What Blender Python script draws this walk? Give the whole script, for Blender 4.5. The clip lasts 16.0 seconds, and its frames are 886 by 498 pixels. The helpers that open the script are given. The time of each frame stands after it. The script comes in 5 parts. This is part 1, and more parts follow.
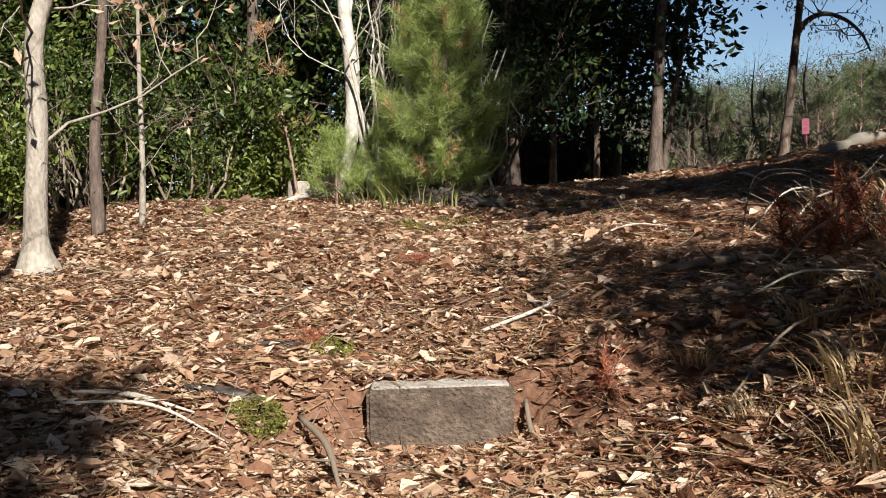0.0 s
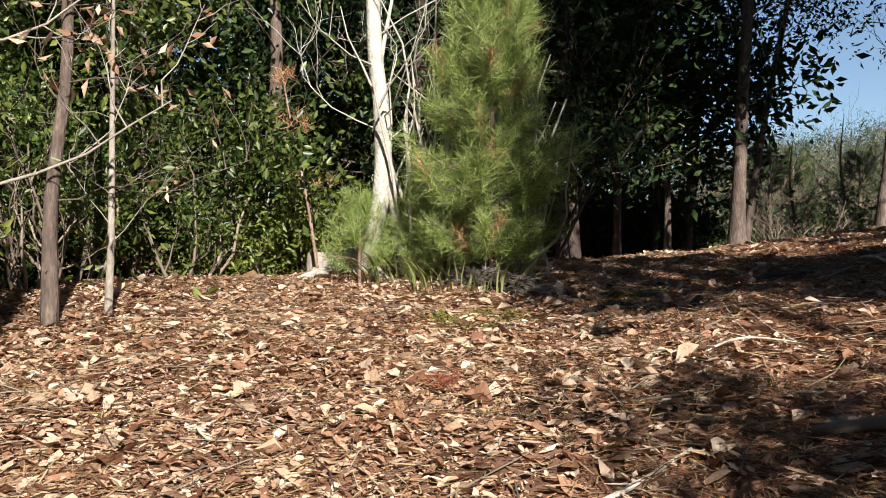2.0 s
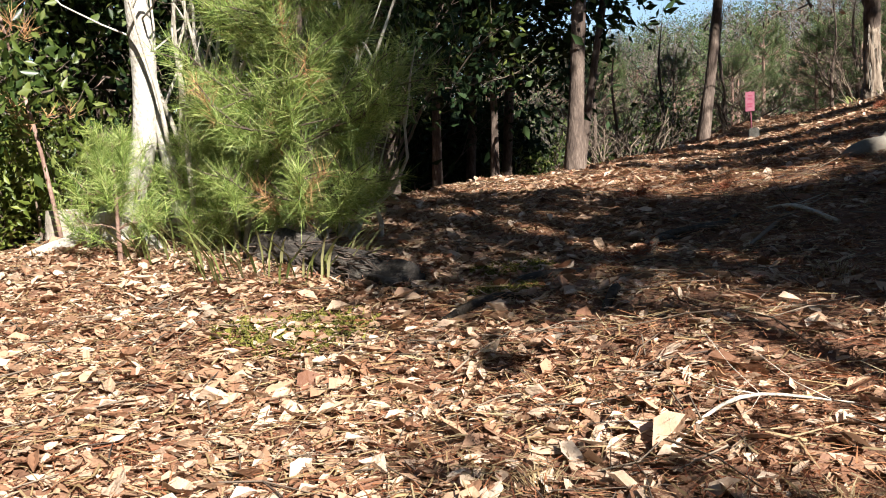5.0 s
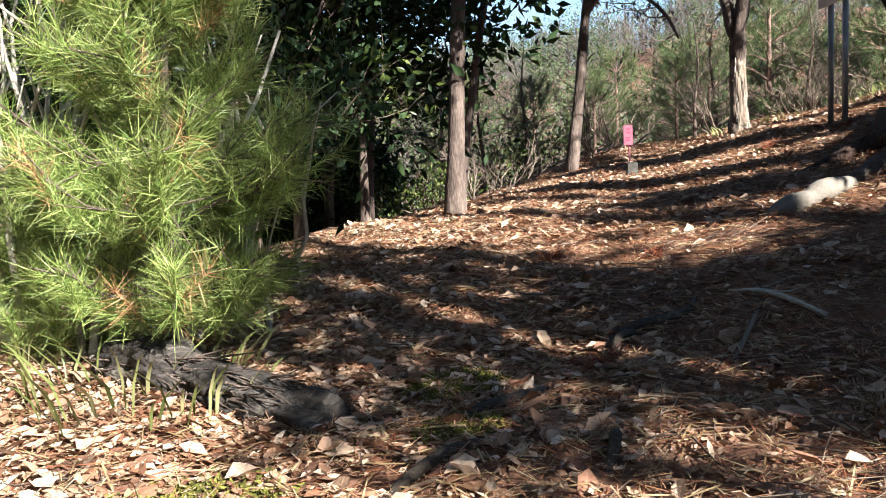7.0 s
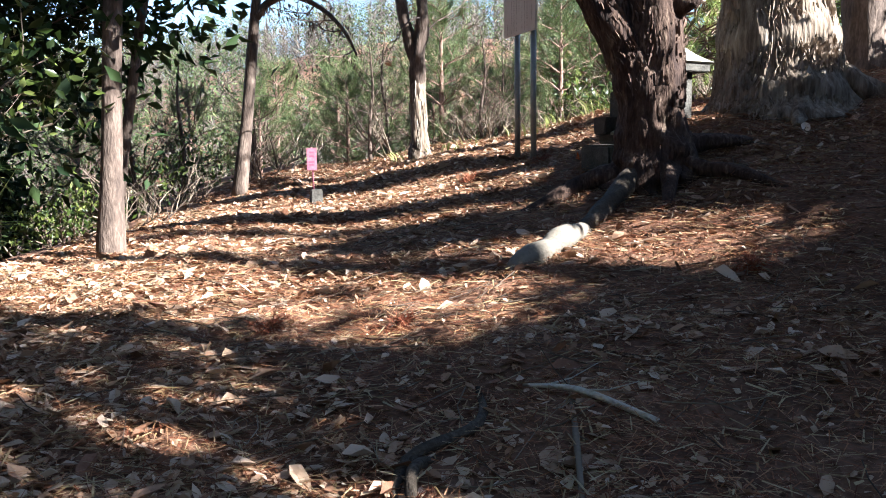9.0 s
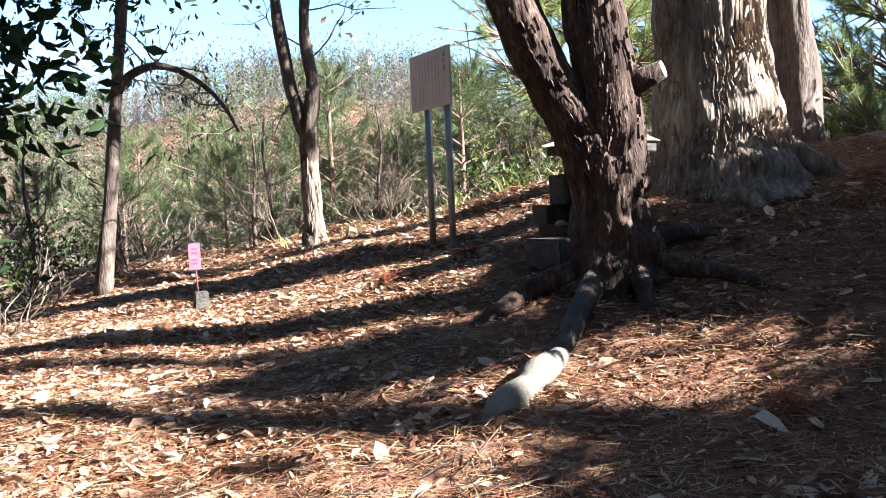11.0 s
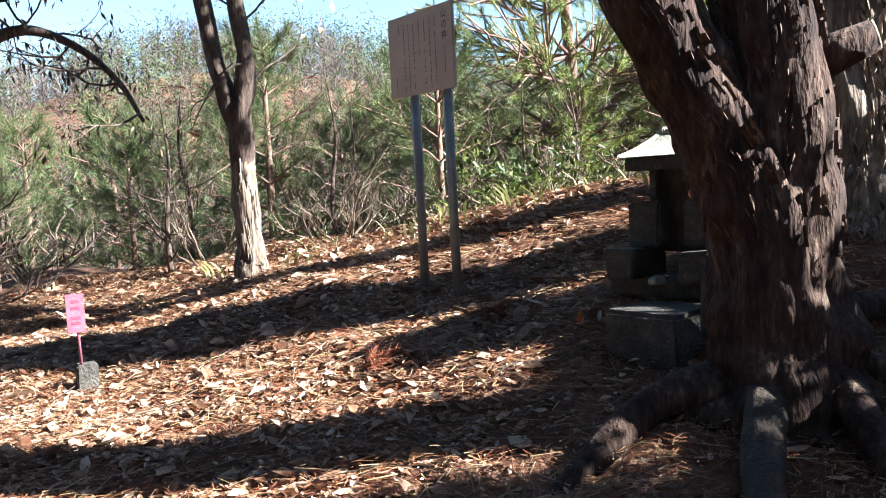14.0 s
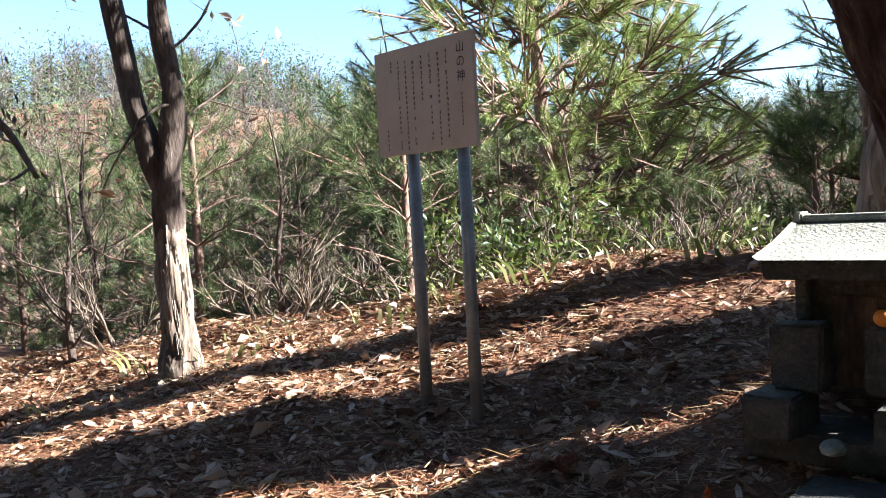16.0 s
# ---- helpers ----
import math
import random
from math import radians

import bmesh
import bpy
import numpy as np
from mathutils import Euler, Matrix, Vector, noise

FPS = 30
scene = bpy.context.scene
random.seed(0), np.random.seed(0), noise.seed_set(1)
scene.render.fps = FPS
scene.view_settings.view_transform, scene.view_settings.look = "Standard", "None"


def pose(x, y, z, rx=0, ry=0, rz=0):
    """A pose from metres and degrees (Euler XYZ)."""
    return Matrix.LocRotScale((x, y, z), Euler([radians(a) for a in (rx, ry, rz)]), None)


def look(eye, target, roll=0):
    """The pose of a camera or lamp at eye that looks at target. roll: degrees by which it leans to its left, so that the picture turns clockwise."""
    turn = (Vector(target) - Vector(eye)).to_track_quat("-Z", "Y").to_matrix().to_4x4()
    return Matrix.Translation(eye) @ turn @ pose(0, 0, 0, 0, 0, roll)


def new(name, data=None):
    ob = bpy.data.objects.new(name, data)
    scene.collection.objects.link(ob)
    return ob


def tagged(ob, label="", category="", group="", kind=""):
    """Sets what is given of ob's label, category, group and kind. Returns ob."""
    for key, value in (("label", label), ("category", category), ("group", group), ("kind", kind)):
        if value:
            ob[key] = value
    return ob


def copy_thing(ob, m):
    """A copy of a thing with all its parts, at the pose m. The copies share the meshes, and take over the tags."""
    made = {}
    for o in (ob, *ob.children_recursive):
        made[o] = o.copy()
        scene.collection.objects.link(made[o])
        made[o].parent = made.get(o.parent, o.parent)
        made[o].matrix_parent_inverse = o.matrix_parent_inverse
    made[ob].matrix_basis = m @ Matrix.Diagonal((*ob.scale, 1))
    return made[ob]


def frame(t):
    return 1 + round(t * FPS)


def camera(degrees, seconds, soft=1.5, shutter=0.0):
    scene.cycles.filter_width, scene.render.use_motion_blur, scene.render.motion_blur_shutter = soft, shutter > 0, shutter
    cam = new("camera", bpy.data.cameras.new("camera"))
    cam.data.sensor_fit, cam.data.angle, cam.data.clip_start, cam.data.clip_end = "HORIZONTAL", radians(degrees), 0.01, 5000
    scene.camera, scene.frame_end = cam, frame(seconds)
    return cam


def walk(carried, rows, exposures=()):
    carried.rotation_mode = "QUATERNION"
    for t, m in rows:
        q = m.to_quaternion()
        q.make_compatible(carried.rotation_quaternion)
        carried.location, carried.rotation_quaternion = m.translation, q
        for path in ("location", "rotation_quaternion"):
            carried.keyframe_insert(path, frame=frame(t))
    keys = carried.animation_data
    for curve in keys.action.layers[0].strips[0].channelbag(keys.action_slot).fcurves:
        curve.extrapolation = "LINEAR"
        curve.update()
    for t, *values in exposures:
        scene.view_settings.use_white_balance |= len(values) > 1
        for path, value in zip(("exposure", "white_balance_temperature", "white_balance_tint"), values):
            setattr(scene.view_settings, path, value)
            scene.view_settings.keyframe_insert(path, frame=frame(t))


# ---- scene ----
cam = camera(54.1, 16.0, soft=1.0)
PATH = [
    (0, (0.022, -0.391, 1.682), (0.025, 1.607, 1.593), -1.1),
    (0.5, (0.146, -0.105, 1.833), (0.14, 1.895, 1.838), -0.3),
    (1, (0.089, 0.194, 1.807), (0.019, 2.192, 1.873), 0.5),
    (1.5, (0.005, 0.675, 1.927), (-0.123, 2.669, 2.001), -0.1),
    (2, (0.118, 1.117, 1.897), (-0.005, 3.112, 1.937), -0.2),
    (2.5, (0.087, 1.441, 2.072), (0.064, 3.44, 2.024), -0.7),
    (3, (-0.062, 1.656, 2.113), (0.011, 3.652, 2.01), -1.0),
    (3.5, (-0.038, 1.87, 2.154), (0.105, 3.857, 1.977), -1.7),
    (3.7, (0.028, 1.969, 2.167), (0.21, 3.951, 1.975), -1.7),
    (5.8, (-0.039, 3.379, 2.282), (0.321, 5.336, 2.086), -2.5),
    (6, (-0.049, 3.463, 2.282), (0.248, 5.433, 2.104), -3.0),
    (6.5, (-0.136, 3.78, 2.374), (0.381, 5.703, 2.196), -3.4),
    (7, (-0.157, 3.953, 2.597), (0.548, 5.815, 2.401), -2.3),
    (7.5, (-0.008, 4.235, 2.579), (0.908, 6.0, 2.364), -2.1),
    (8, (0.082, 4.615, 2.647), (1.184, 6.269, 2.423), -1.2),
    (8.5, (0.026, 5.031, 2.734), (1.27, 6.581, 2.513), -1.0),
    (9, (0.093, 5.229, 2.781), (1.487, 6.649, 2.585), -0.6),
    (9.5, (0.291, 5.458, 2.89), (1.805, 6.754, 2.715), -1.0),
    (10, (0.363, 5.692, 2.924), (1.938, 6.917, 2.792), -2.2),
    (10.2, (0.379, 5.841, 2.965), (1.971, 7.046, 2.845), -2.7),
    (12.3, (1.459, 6.953, 3.27), (3.069, 8.138, 3.215), -2.4),
    (12.5, (1.603, 7.072, 3.297), (3.222, 8.243, 3.218), -2.6),
    (13, (1.846, 7.391, 3.416), (3.493, 8.518, 3.293), -2.9),
    (13.5, (1.985, 7.772, 3.507), (3.661, 8.857, 3.376), -3.3),
    (14, (2.293, 8.102, 3.481), (3.99, 9.151, 3.341), -2.9),
    (14.5, (2.588, 8.381, 3.62), (4.298, 9.409, 3.476), -2.7),
    (15, (2.77, 8.732, 3.67), (4.479, 9.767, 3.563), -2.8),
    (15.5, (3.019, 9.007, 3.707), (4.755, 9.995, 3.619), -2.5),
    (16, (3.254, 9.262, 3.808), (5.058, 10.12, 3.717), -3.1),
]

EXPOSURE = [(0.0, 1.25, 6300, 10), (3.5, 1.58, 6300, 10), (6.0, 2.05, 6200, 10), (7.0, 2.4, 6000, 10), (9.0, 2.9, 5800, 10), (12.5, 3.05, 5800, 10), (14.0, 2.9, 5800, 10), (16.0, 2.85, 5800, 10)]
walk(cam, [(t, look(eye, target, roll)) for t, eye, target, roll in PATH], EXPOSURE)

# ---- light ----
SUN_FROM = Vector((0.33, -0.944, 0.0)).normalized()
ELEVATION = radians(34)
world = bpy.data.worlds.new("sky")
scene.world = world
world.use_nodes = True
wn = world.node_tree.nodes
sky = wn.new("ShaderNodeTexSky")
sky.sky_type = "NISHITA"
sky.sun_disc = False
sky.sun_elevation = ELEVATION
sky.sun_rotation = math.atan2(SUN_FROM.x, SUN_FROM.y)
sky.air_density, sky.dust_density, sky.ozone_density = 1.0, 0.2, 1.8
wn["Background"].inputs["Strength"].default_value = 0.046
world.node_tree.links.new(sky.outputs[0], wn["Background"].inputs["Color"])
sun_data = bpy.data.lights.new("sun", "SUN")
sun_data.energy, sun_data.angle, sun_data.color = 5.0, radians(0.55), (1.0, 0.95, 0.88)
sun = new("sun", sun_data)
sun.matrix_world = look((0, 0, 30), Vector((0, 0, 30)) - SUN_FROM * math.cos(ELEVATION) - Vector((0, 0, math.sin(ELEVATION))))

# ---- materials ----


def material(name, colours, rough=0.8, scale=6.0, bump=0.3, bump_scale=40.0, per=None, thin=0.0, stretch=(1, 1, 1), spec=0.3, metal=0.0, fine=0.35):
    """Noise-driven colour ramp with two scales; per: 'island' or 'object' adds variation from piece to piece."""
    m = bpy.data.materials.new(name)
    m.use_nodes = True
    nt = m.node_tree
    nd, ln = nt.nodes, nt.links
    bsdf = nd["Principled BSDF"]
    bsdf.inputs["Roughness"].default_value = rough
    bsdf.inputs["Specular IOR Level"].default_value = spec
    bsdf.inputs["Metallic"].default_value = metal
    co = nd.new("ShaderNodeTexCoord")
    mp = nd.new("ShaderNodeMapping")
    mp.inputs["Scale"].default_value = stretch
    ln.new(co.outputs["Object"], mp.inputs["Vector"])
    n1 = nd.new("ShaderNodeTexNoise")
    n1.inputs["Scale"].default_value = scale
    n1.inputs["Detail"].default_value = 6
    n1.inputs["Roughness"].default_value = 0.65
    n2 = nd.new("ShaderNodeTexNoise")
    n2.inputs["Scale"].default_value = bump_scale
    n2.inputs["Detail"].default_value = 5
    for n in (n1, n2):
        ln.new(mp.outputs[0], n.inputs["Vector"])
    mix = nd.new("ShaderNodeMix")
    mix.data_type = "FLOAT"
    mix.inputs["Factor"].default_value = fine
    ln.new(n1.outputs["Fac"], mix.inputs["A"])
    ln.new(n2.outputs["Fac"], mix.inputs["B"])
    fac = mix.outputs["Result"]
    lo, hi = 0.32, 0.68
    if per:
        if per == "island":
            g = nd.new("ShaderNodeNewGeometry")
            rnd = g.outputs["Random Per Island"]
        else:
            g = nd.new("ShaderNodeObjectInfo")
            rnd = g.outputs["Random"]
        mix2 = nd.new("ShaderNodeMix")
        mix2.data_type = "FLOAT"
        mix2.inputs["Factor"].default_value = 0.75
        ln.new(fac, mix2.inputs["A"])
        ln.new(rnd, mix2.inputs["B"])
        fac = mix2.outputs["Result"]
        lo, hi = 0.1, 0.9
    ramp = nd.new("ShaderNodeValToRGB")
    els = ramp.color_ramp.elements
    while len(els) < len(colours):
        els.new(0.5)
    for k, c in enumerate(colours):
        els[k].position = lo + (hi - lo) * k / max(1, len(colours) - 1)
        els[k].color = (*c, 1)
    ln.new(fac, ramp.inputs["Fac"])
    ln.new(ramp.outputs["Color"], bsdf.inputs["Base Color"])
    if bump:
        b = nd.new("ShaderNodeBump")
        b.inputs["Strength"].default_value = bump
        b.inputs["Distance"].default_value = 0.02
        ln.new(n2.outputs["Fac"], b.inputs["Height"])
        ln.new(b.outputs["Normal"], bsdf.inputs["Normal"])
    if thin:
        tr = nd.new("ShaderNodeBsdfTranslucent")
        ln.new(ramp.outputs["Color"], tr.inputs["Color"])
        ms = nd.new("ShaderNodeMixShader")
        ms.inputs[0].default_value = thin
        ln.new(bsdf.outputs[0], ms.inputs[1])
        ln.new(tr.outputs[0], ms.inputs[2])
        ln.new(ms.outputs[0], nd["Material Output"].inputs["Surface"])
    return m


SOIL = material("soil", [(0.0455, 0.0201, 0.0114), (0.1, 0.0482, 0.0267), (0.164, 0.0844, 0.0494), (0.255, 0.145, 0.0913)], 0.95, 1.6, 0.8, 30, fine=0.45)
LITTER = material("dead_leaf", [(0.125, 0.0513, 0.0265), (0.265, 0.137, 0.0761), (0.39, 0.246, 0.152), (0.485, 0.342, 0.232), (0.559, 0.437, 0.324)], 0.65, 9, 0.4, 60, "island", 0.15, spec=0.35)
RUSSET = material("fallen_needle", [(0.0714, 0.0183, 0.00785), (0.17, 0.0515, 0.0204), (0.286, 0.125, 0.0565), (0.428, 0.249, 0.129)], 0.75, 9, 0, 60, "island", 0.1)
STRAW = material("dry_grass", [(0.216, 0.137, 0.0583), (0.346, 0.246, 0.123), (0.446, 0.355, 0.207)], 0.7, 9, 0, 60, "island", 0.25)
TWIG = material("twig", [(0.0595, 0.0425, 0.0323), (0.136, 0.102, 0.0723), (0.255, 0.204, 0.145)], 0.85, 8, 0.3, 60, "island")
BARK_GREY = material("grey_bark", [(0.115, 0.0936, 0.072), (0.245, 0.209, 0.166), (0.36, 0.324, 0.266)], 0.9, 7, 0.6, 45, stretch=(1, 1, 0.5))
BARK_PALE = material("pale_bark", [(0.187, 0.162, 0.128), (0.399, 0.365, 0.306), (0.544, 0.51, 0.442)], 0.85, 9, 0.5, 50, stretch=(1, 1, 0.7))
BARK_DARK = material("dark_bark", [(0.035, 0.025, 0.02), (0.095, 0.068, 0.052), (0.21, 0.16, 0.125)], 0.92, 9, 0.7, 50, stretch=(1, 1, 0.3))
BARK_CEDAR = material("fissured_bark", [(0.0367, 0.025, 0.0177), (0.117, 0.0845, 0.0587), (0.22, 0.173, 0.128), (0.337, 0.286, 0.228)], 0.93, 14, 1.0, 34, stretch=(1, 1, 0.16))
BARK_STRIP = material("bark_strip", [(0.0672, 0.047, 0.0336), (0.168, 0.123, 0.0896), (0.28, 0.224, 0.168), (0.381, 0.325, 0.258)], 0.93, 16, 0.9, 60, stretch=(1, 1, 0.2))
BARK_FLAKE = material("flake_bark", [(0.02, 0.012, 0.009), (0.05, 0.03, 0.022), (0.11, 0.07, 0.05), (0.22, 0.16, 0.12)], 0.93, 16, 0.9, 60, stretch=(1, 1, 0.2))
BARK_OLD = material("old_bark", [(0.00936, 0.00504, 0.0036), (0.0259, 0.0137, 0.00936), (0.0648, 0.0389, 0.0266), (0.194, 0.141, 0.101)], 0.93, 10, 1.0, 50, stretch=(1, 1, 0.3))
BARK_RED = material("red_pine_bark", [(0.07, 0.042, 0.03), (0.19, 0.115, 0.085), (0.36, 0.26, 0.21)], 0.9, 9, 0.7, 45, stretch=(1, 1, 0.5))
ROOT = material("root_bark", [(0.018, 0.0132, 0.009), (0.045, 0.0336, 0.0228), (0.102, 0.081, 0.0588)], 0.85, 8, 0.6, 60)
# paler root colour with the sunlight on the root's end painted in
ROOT_SUNLIT = material("sunlit_root", [(0.108, 0.09, 0.0675), (0.153, 0.131, 0.101), (0.189, 0.167, 0.131)], 0.8, 5, 0.3, 60)
ROTTEN = material("rotten_bark", [(0.01, 0.008, 0.006), (0.025, 0.02, 0.016), (0.06, 0.05, 0.04), (0.17, 0.15, 0.12)], 0.92, 10, 1.0, 45, stretch=(0.25, 1, 1))
CUTWOOD = material("cut_wood", [(0.55, 0.42, 0.28), (0.72, 0.60, 0.43), (0.80, 0.70, 0.55)], 0.75, 14, 0.4, 60)
BONE = material("weathered_wood", [(0.256, 0.216, 0.168), (0.416, 0.368, 0.296), (0.528, 0.48, 0.4)], 0.85, 9, 0.5, 70)
LEAF = material("evergreen_leaf", [(0.0142, 0.0284, 0.00661), (0.0378, 0.0614, 0.0118), (0.0756, 0.104, 0.0212), (0.142, 0.161, 0.0425)], 0.38, 9, 0, 60, "island", 0.3, spec=0.35)
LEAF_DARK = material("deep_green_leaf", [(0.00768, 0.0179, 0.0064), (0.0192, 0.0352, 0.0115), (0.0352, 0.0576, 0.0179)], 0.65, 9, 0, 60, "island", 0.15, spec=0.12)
LEAF_YELLOW = material("yellow_green_leaf", [(0.0462, 0.0694, 0.0116), (0.116, 0.15, 0.0231), (0.219, 0.243, 0.052)], 0.45, 9, 0, 60, "island", 0.35, spec=0.45)
NEEDLE = material("pine_needle", [(0.0525, 0.0917, 0.0161), (0.147, 0.214, 0.0402), (0.284, 0.346, 0.0893), (0.441, 0.469, 0.179)], 0.5, 9, 0, 60, "island", 0.25, spec=0.4)
NEEDLE_DARK = material("dull_pine_needle", [(0.0259, 0.0444, 0.0148), (0.0814, 0.115, 0.037), (0.178, 0.207, 0.0814)], 0.55, 9, 0, 60, "island", 0.25)
NEEDLE_DEAD = material("dead_needle", [(0.22, 0.09, 0.04), (0.42, 0.22, 0.10), (0.55, 0.38, 0.2)], 0.7, 9, 0, 60, "island", 0.2)
SASA = material("bamboo_grass", [(0.0675, 0.09, 0.0225), (0.18, 0.195, 0.06), (0.36, 0.33, 0.165)], 0.45, 9, 0, 60, "island", 0.3)
HILL_TWIG = material("bare_wood_far", [(0.07, 0.057, 0.047), (0.13, 0.105, 0.087), (0.21, 0.175, 0.145)], 0.9, 2, 0, 60, "island", 0.2)
NEEDLE_FAR = material("far_needle", [(0.025, 0.042, 0.018), (0.06, 0.085, 0.032), (0.12, 0.145, 0.06)], 0.75, 2, 0, 60, "island", 0.15, spec=0.15)
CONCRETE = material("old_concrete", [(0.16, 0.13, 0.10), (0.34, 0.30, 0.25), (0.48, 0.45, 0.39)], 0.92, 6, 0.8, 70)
CONCRETE_BROWN = material("brown_concrete", [(0.0375, 0.0263, 0.0188), (0.09, 0.0638, 0.045), (0.18, 0.135, 0.0975)], 0.95, 7, 1.0, 60)
RUST = material("rust_needle", [(0.12, 0.03, 0.016), (0.25, 0.072, 0.036), (0.38, 0.15, 0.072)], 0.75, 9, 0, 60, "island", 0.15)
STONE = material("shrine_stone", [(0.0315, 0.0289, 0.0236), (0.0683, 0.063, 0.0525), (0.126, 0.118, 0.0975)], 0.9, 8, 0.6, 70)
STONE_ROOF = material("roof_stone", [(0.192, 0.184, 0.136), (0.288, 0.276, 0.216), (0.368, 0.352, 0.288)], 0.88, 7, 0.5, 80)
BOARD = material("sign_board", [(0.375, 0.285, 0.203), (0.443, 0.345, 0.255), (0.495, 0.398, 0.3)], 0.6, 3, 0.1, 120)
INK = material("sign_ink", [(0.02, 0.012, 0.01), (0.045, 0.025, 0.02)], 0.7, 8, 0, 60)
STEEL = material("galvanised_steel", [(0.16, 0.165, 0.16), (0.24, 0.245, 0.235), (0.33, 0.33, 0.31)], 0.55, 10, 0.15, 90, metal=0.5)
PINK = material("pink_paint", [(0.173, 0.0433, 0.0687), (0.231, 0.0723, 0.101), (0.289, 0.123, 0.145)], 0.6, 12, 0.15, 90)
PINK_DEEP = material("faded_ink", [(0.20, 0.03, 0.06), (0.26, 0.05, 0.085)], 0.6, 12, 0, 90)
ORANGE = material("orange_peel", [(0.85, 0.22, 0.015), (0.92, 0.33, 0.02)], 0.4, 20, 0.3, 160, spec=0.5)
WHITE = material("white_glaze", [(0.72, 0.72, 0.72), (0.85, 0.85, 0.84)], 0.25, 10, 0, 60, spec=0.5)
MOSS = material("moss", [(0.049, 0.056, 0.0084), (0.14, 0.133, 0.021), (0.252, 0.224, 0.056)], 0.95, 14, 1.0, 90)
PLASTIC = material("orange_film", [(0.80, 0.12, 0.02), (0.86, 0.18, 0.03)], 0.4, 10, 0, 60, thin=0.3)

# ---- ground ----


def smooth(a, b, v):
    u = np.clip((v - a) / (b - a + 0.0), 0, 1)
    return u * u * (3 - 2 * u)


def height(x, y):
    """The lie of the land: a slope that climbs to a knoll, steep flanks, a valley and a wooded hill beyond."""
    x, y = np.asarray(x, float), np.asarray(y, float)
    cx, cy = np.clip(x, -3.4, 8.6), np.clip(y, -1.5, 14.5)
    z = 0.59 + 0.1634 * cx + 0.1827 * cy + 0.02352 * cx * cx - 0.01868 * cx * cy - 0.00515 * cy * cy
    z = z + 0.24 * np.exp(-((x - 6.4) ** 2 + (y - 9.1) ** 2) / 1.1)
    z = z - 0.19 * np.exp(-((x - 0.05) / 0.8) ** 2 - ((y - 3.6) / 1.0) ** 2)
    lo = 3.19 - 0.4 * smooth(0.3, 0.65, np.abs(x - 0.05))
    z = z - 0.26 * (1 - smooth(lo, 3.27, y)) * np.exp(-((x - 0.1) / 1.3) ** 4)
    z = z + 0.35 * smooth(1.5, 3.2, x) * (1 - smooth(2.5, 5.0, y)) * smooth(-3, 0, y)
    d1 = np.maximum(0, (y - x - 9.6) / 1.414)
    d2 = np.maximum(0, x + 0.15 * y - 10.1)
    d3 = np.maximum(0, -3.0 - x)
    fall = sum(k * d * d / (d + 1.0) for k, d in ((0.34, d1), (0.42, d2), (0.3, d3)))
    z = z - 9.0 * (1 - np.exp(-fall / 9.0))
    along = 0.80 * x + 0.60 * y
    across = -0.60 * x + 0.80 * y
    z = z + (15 + 2.5 * np.sin(across * 0.045 + 0.6) + 1.2 * np.sin(across * 0.13)) * smooth(24, 78, along)
    z = z + 0.05 * np.sin(x * 2.3 + 1.0) * np.sin(y * 1.9) + 0.02 * np.sin(x * 7.1 + y * 3.0) * np.sin(y * 6.3 - x * 2.0)
    return z


def hz(x, y):
    return float(height(x, y))


class Geo:
    """Collects vertices and faces of one mesh."""

    def __init__(self):
        self.v, self.f, self.n = [], [], 0

    def add(self, verts, faces):
        verts = np.asarray(verts, float).reshape(-1, 3)
        self.v.append(verts)
        if isinstance(faces, np.ndarray):
            self.f.extend((faces + self.n).tolist())
        else:
            self.f.extend([i + self.n for i in f] for f in faces)
        self.n += len(verts)

    def mesh(self, name, mat, shade=True):
        me = bpy.data.meshes.new(name)
        if self.n:
            me.from_pydata(np.concatenate(self.v).tolist(), [], self.f)
        me.materials.append(mat)
        if shade:
            me.shade_smooth()
        me.update()
        return me


def part(name, geo, mat, parent=None, label="", shade=True):
    ob = new(name, geo.mesh(name, mat, shade))
    if parent is not None:
        ob.parent = parent
    if label:
        ob["label"] = label
    return ob


def bm_part(name, bm, mat, parent=None, label="", bevel=0.0):
    if bevel:
        bmesh.ops.bevel(bm, geom=bm.edges[:], offset=bevel, segments=2, affect="EDGES")
    me = bpy.data.meshes.new(name)
    bm.to_mesh(me)
    bm.free()
    me.materials.append(mat)
    ob = new(name, me)
    if parent is not None:
        ob.parent = parent
    if label:
        ob["label"] = label
    return ob


def root_empty(name, place, rz=0.0):
    ob = new(name)
    ob.empty_display_size = 0.2
    ob.matrix_world = pose(*place, 0, 0, rz)
    return ob


def unit(a):
    a = np.asarray(a, float)
    return a / np.maximum(1e-9, np.linalg.norm(a, axis=-1, keepdims=True))


def curve(points, steps):
    """Catmull-Rom through the points."""
    p = np.asarray(points, float)
    p = np.vstack([2 * p[0] - p[1], p, 2 * p[-1] - p[-2]])
    out = []
    for k in range(1, len(p) - 2):
        for u in np.linspace(0, 1, steps, endpoint=False):
            a, b, c, d = p[k - 1], p[k], p[k + 1], p[k + 2]
            out.append(0.5 * (2 * b + (c - a) * u + (2 * a - 5 * b + 4 * c - d) * u * u + (3 * b - a - 3 * c + d) * u ** 3))
    out.append(p[-2])
    return np.array(out)


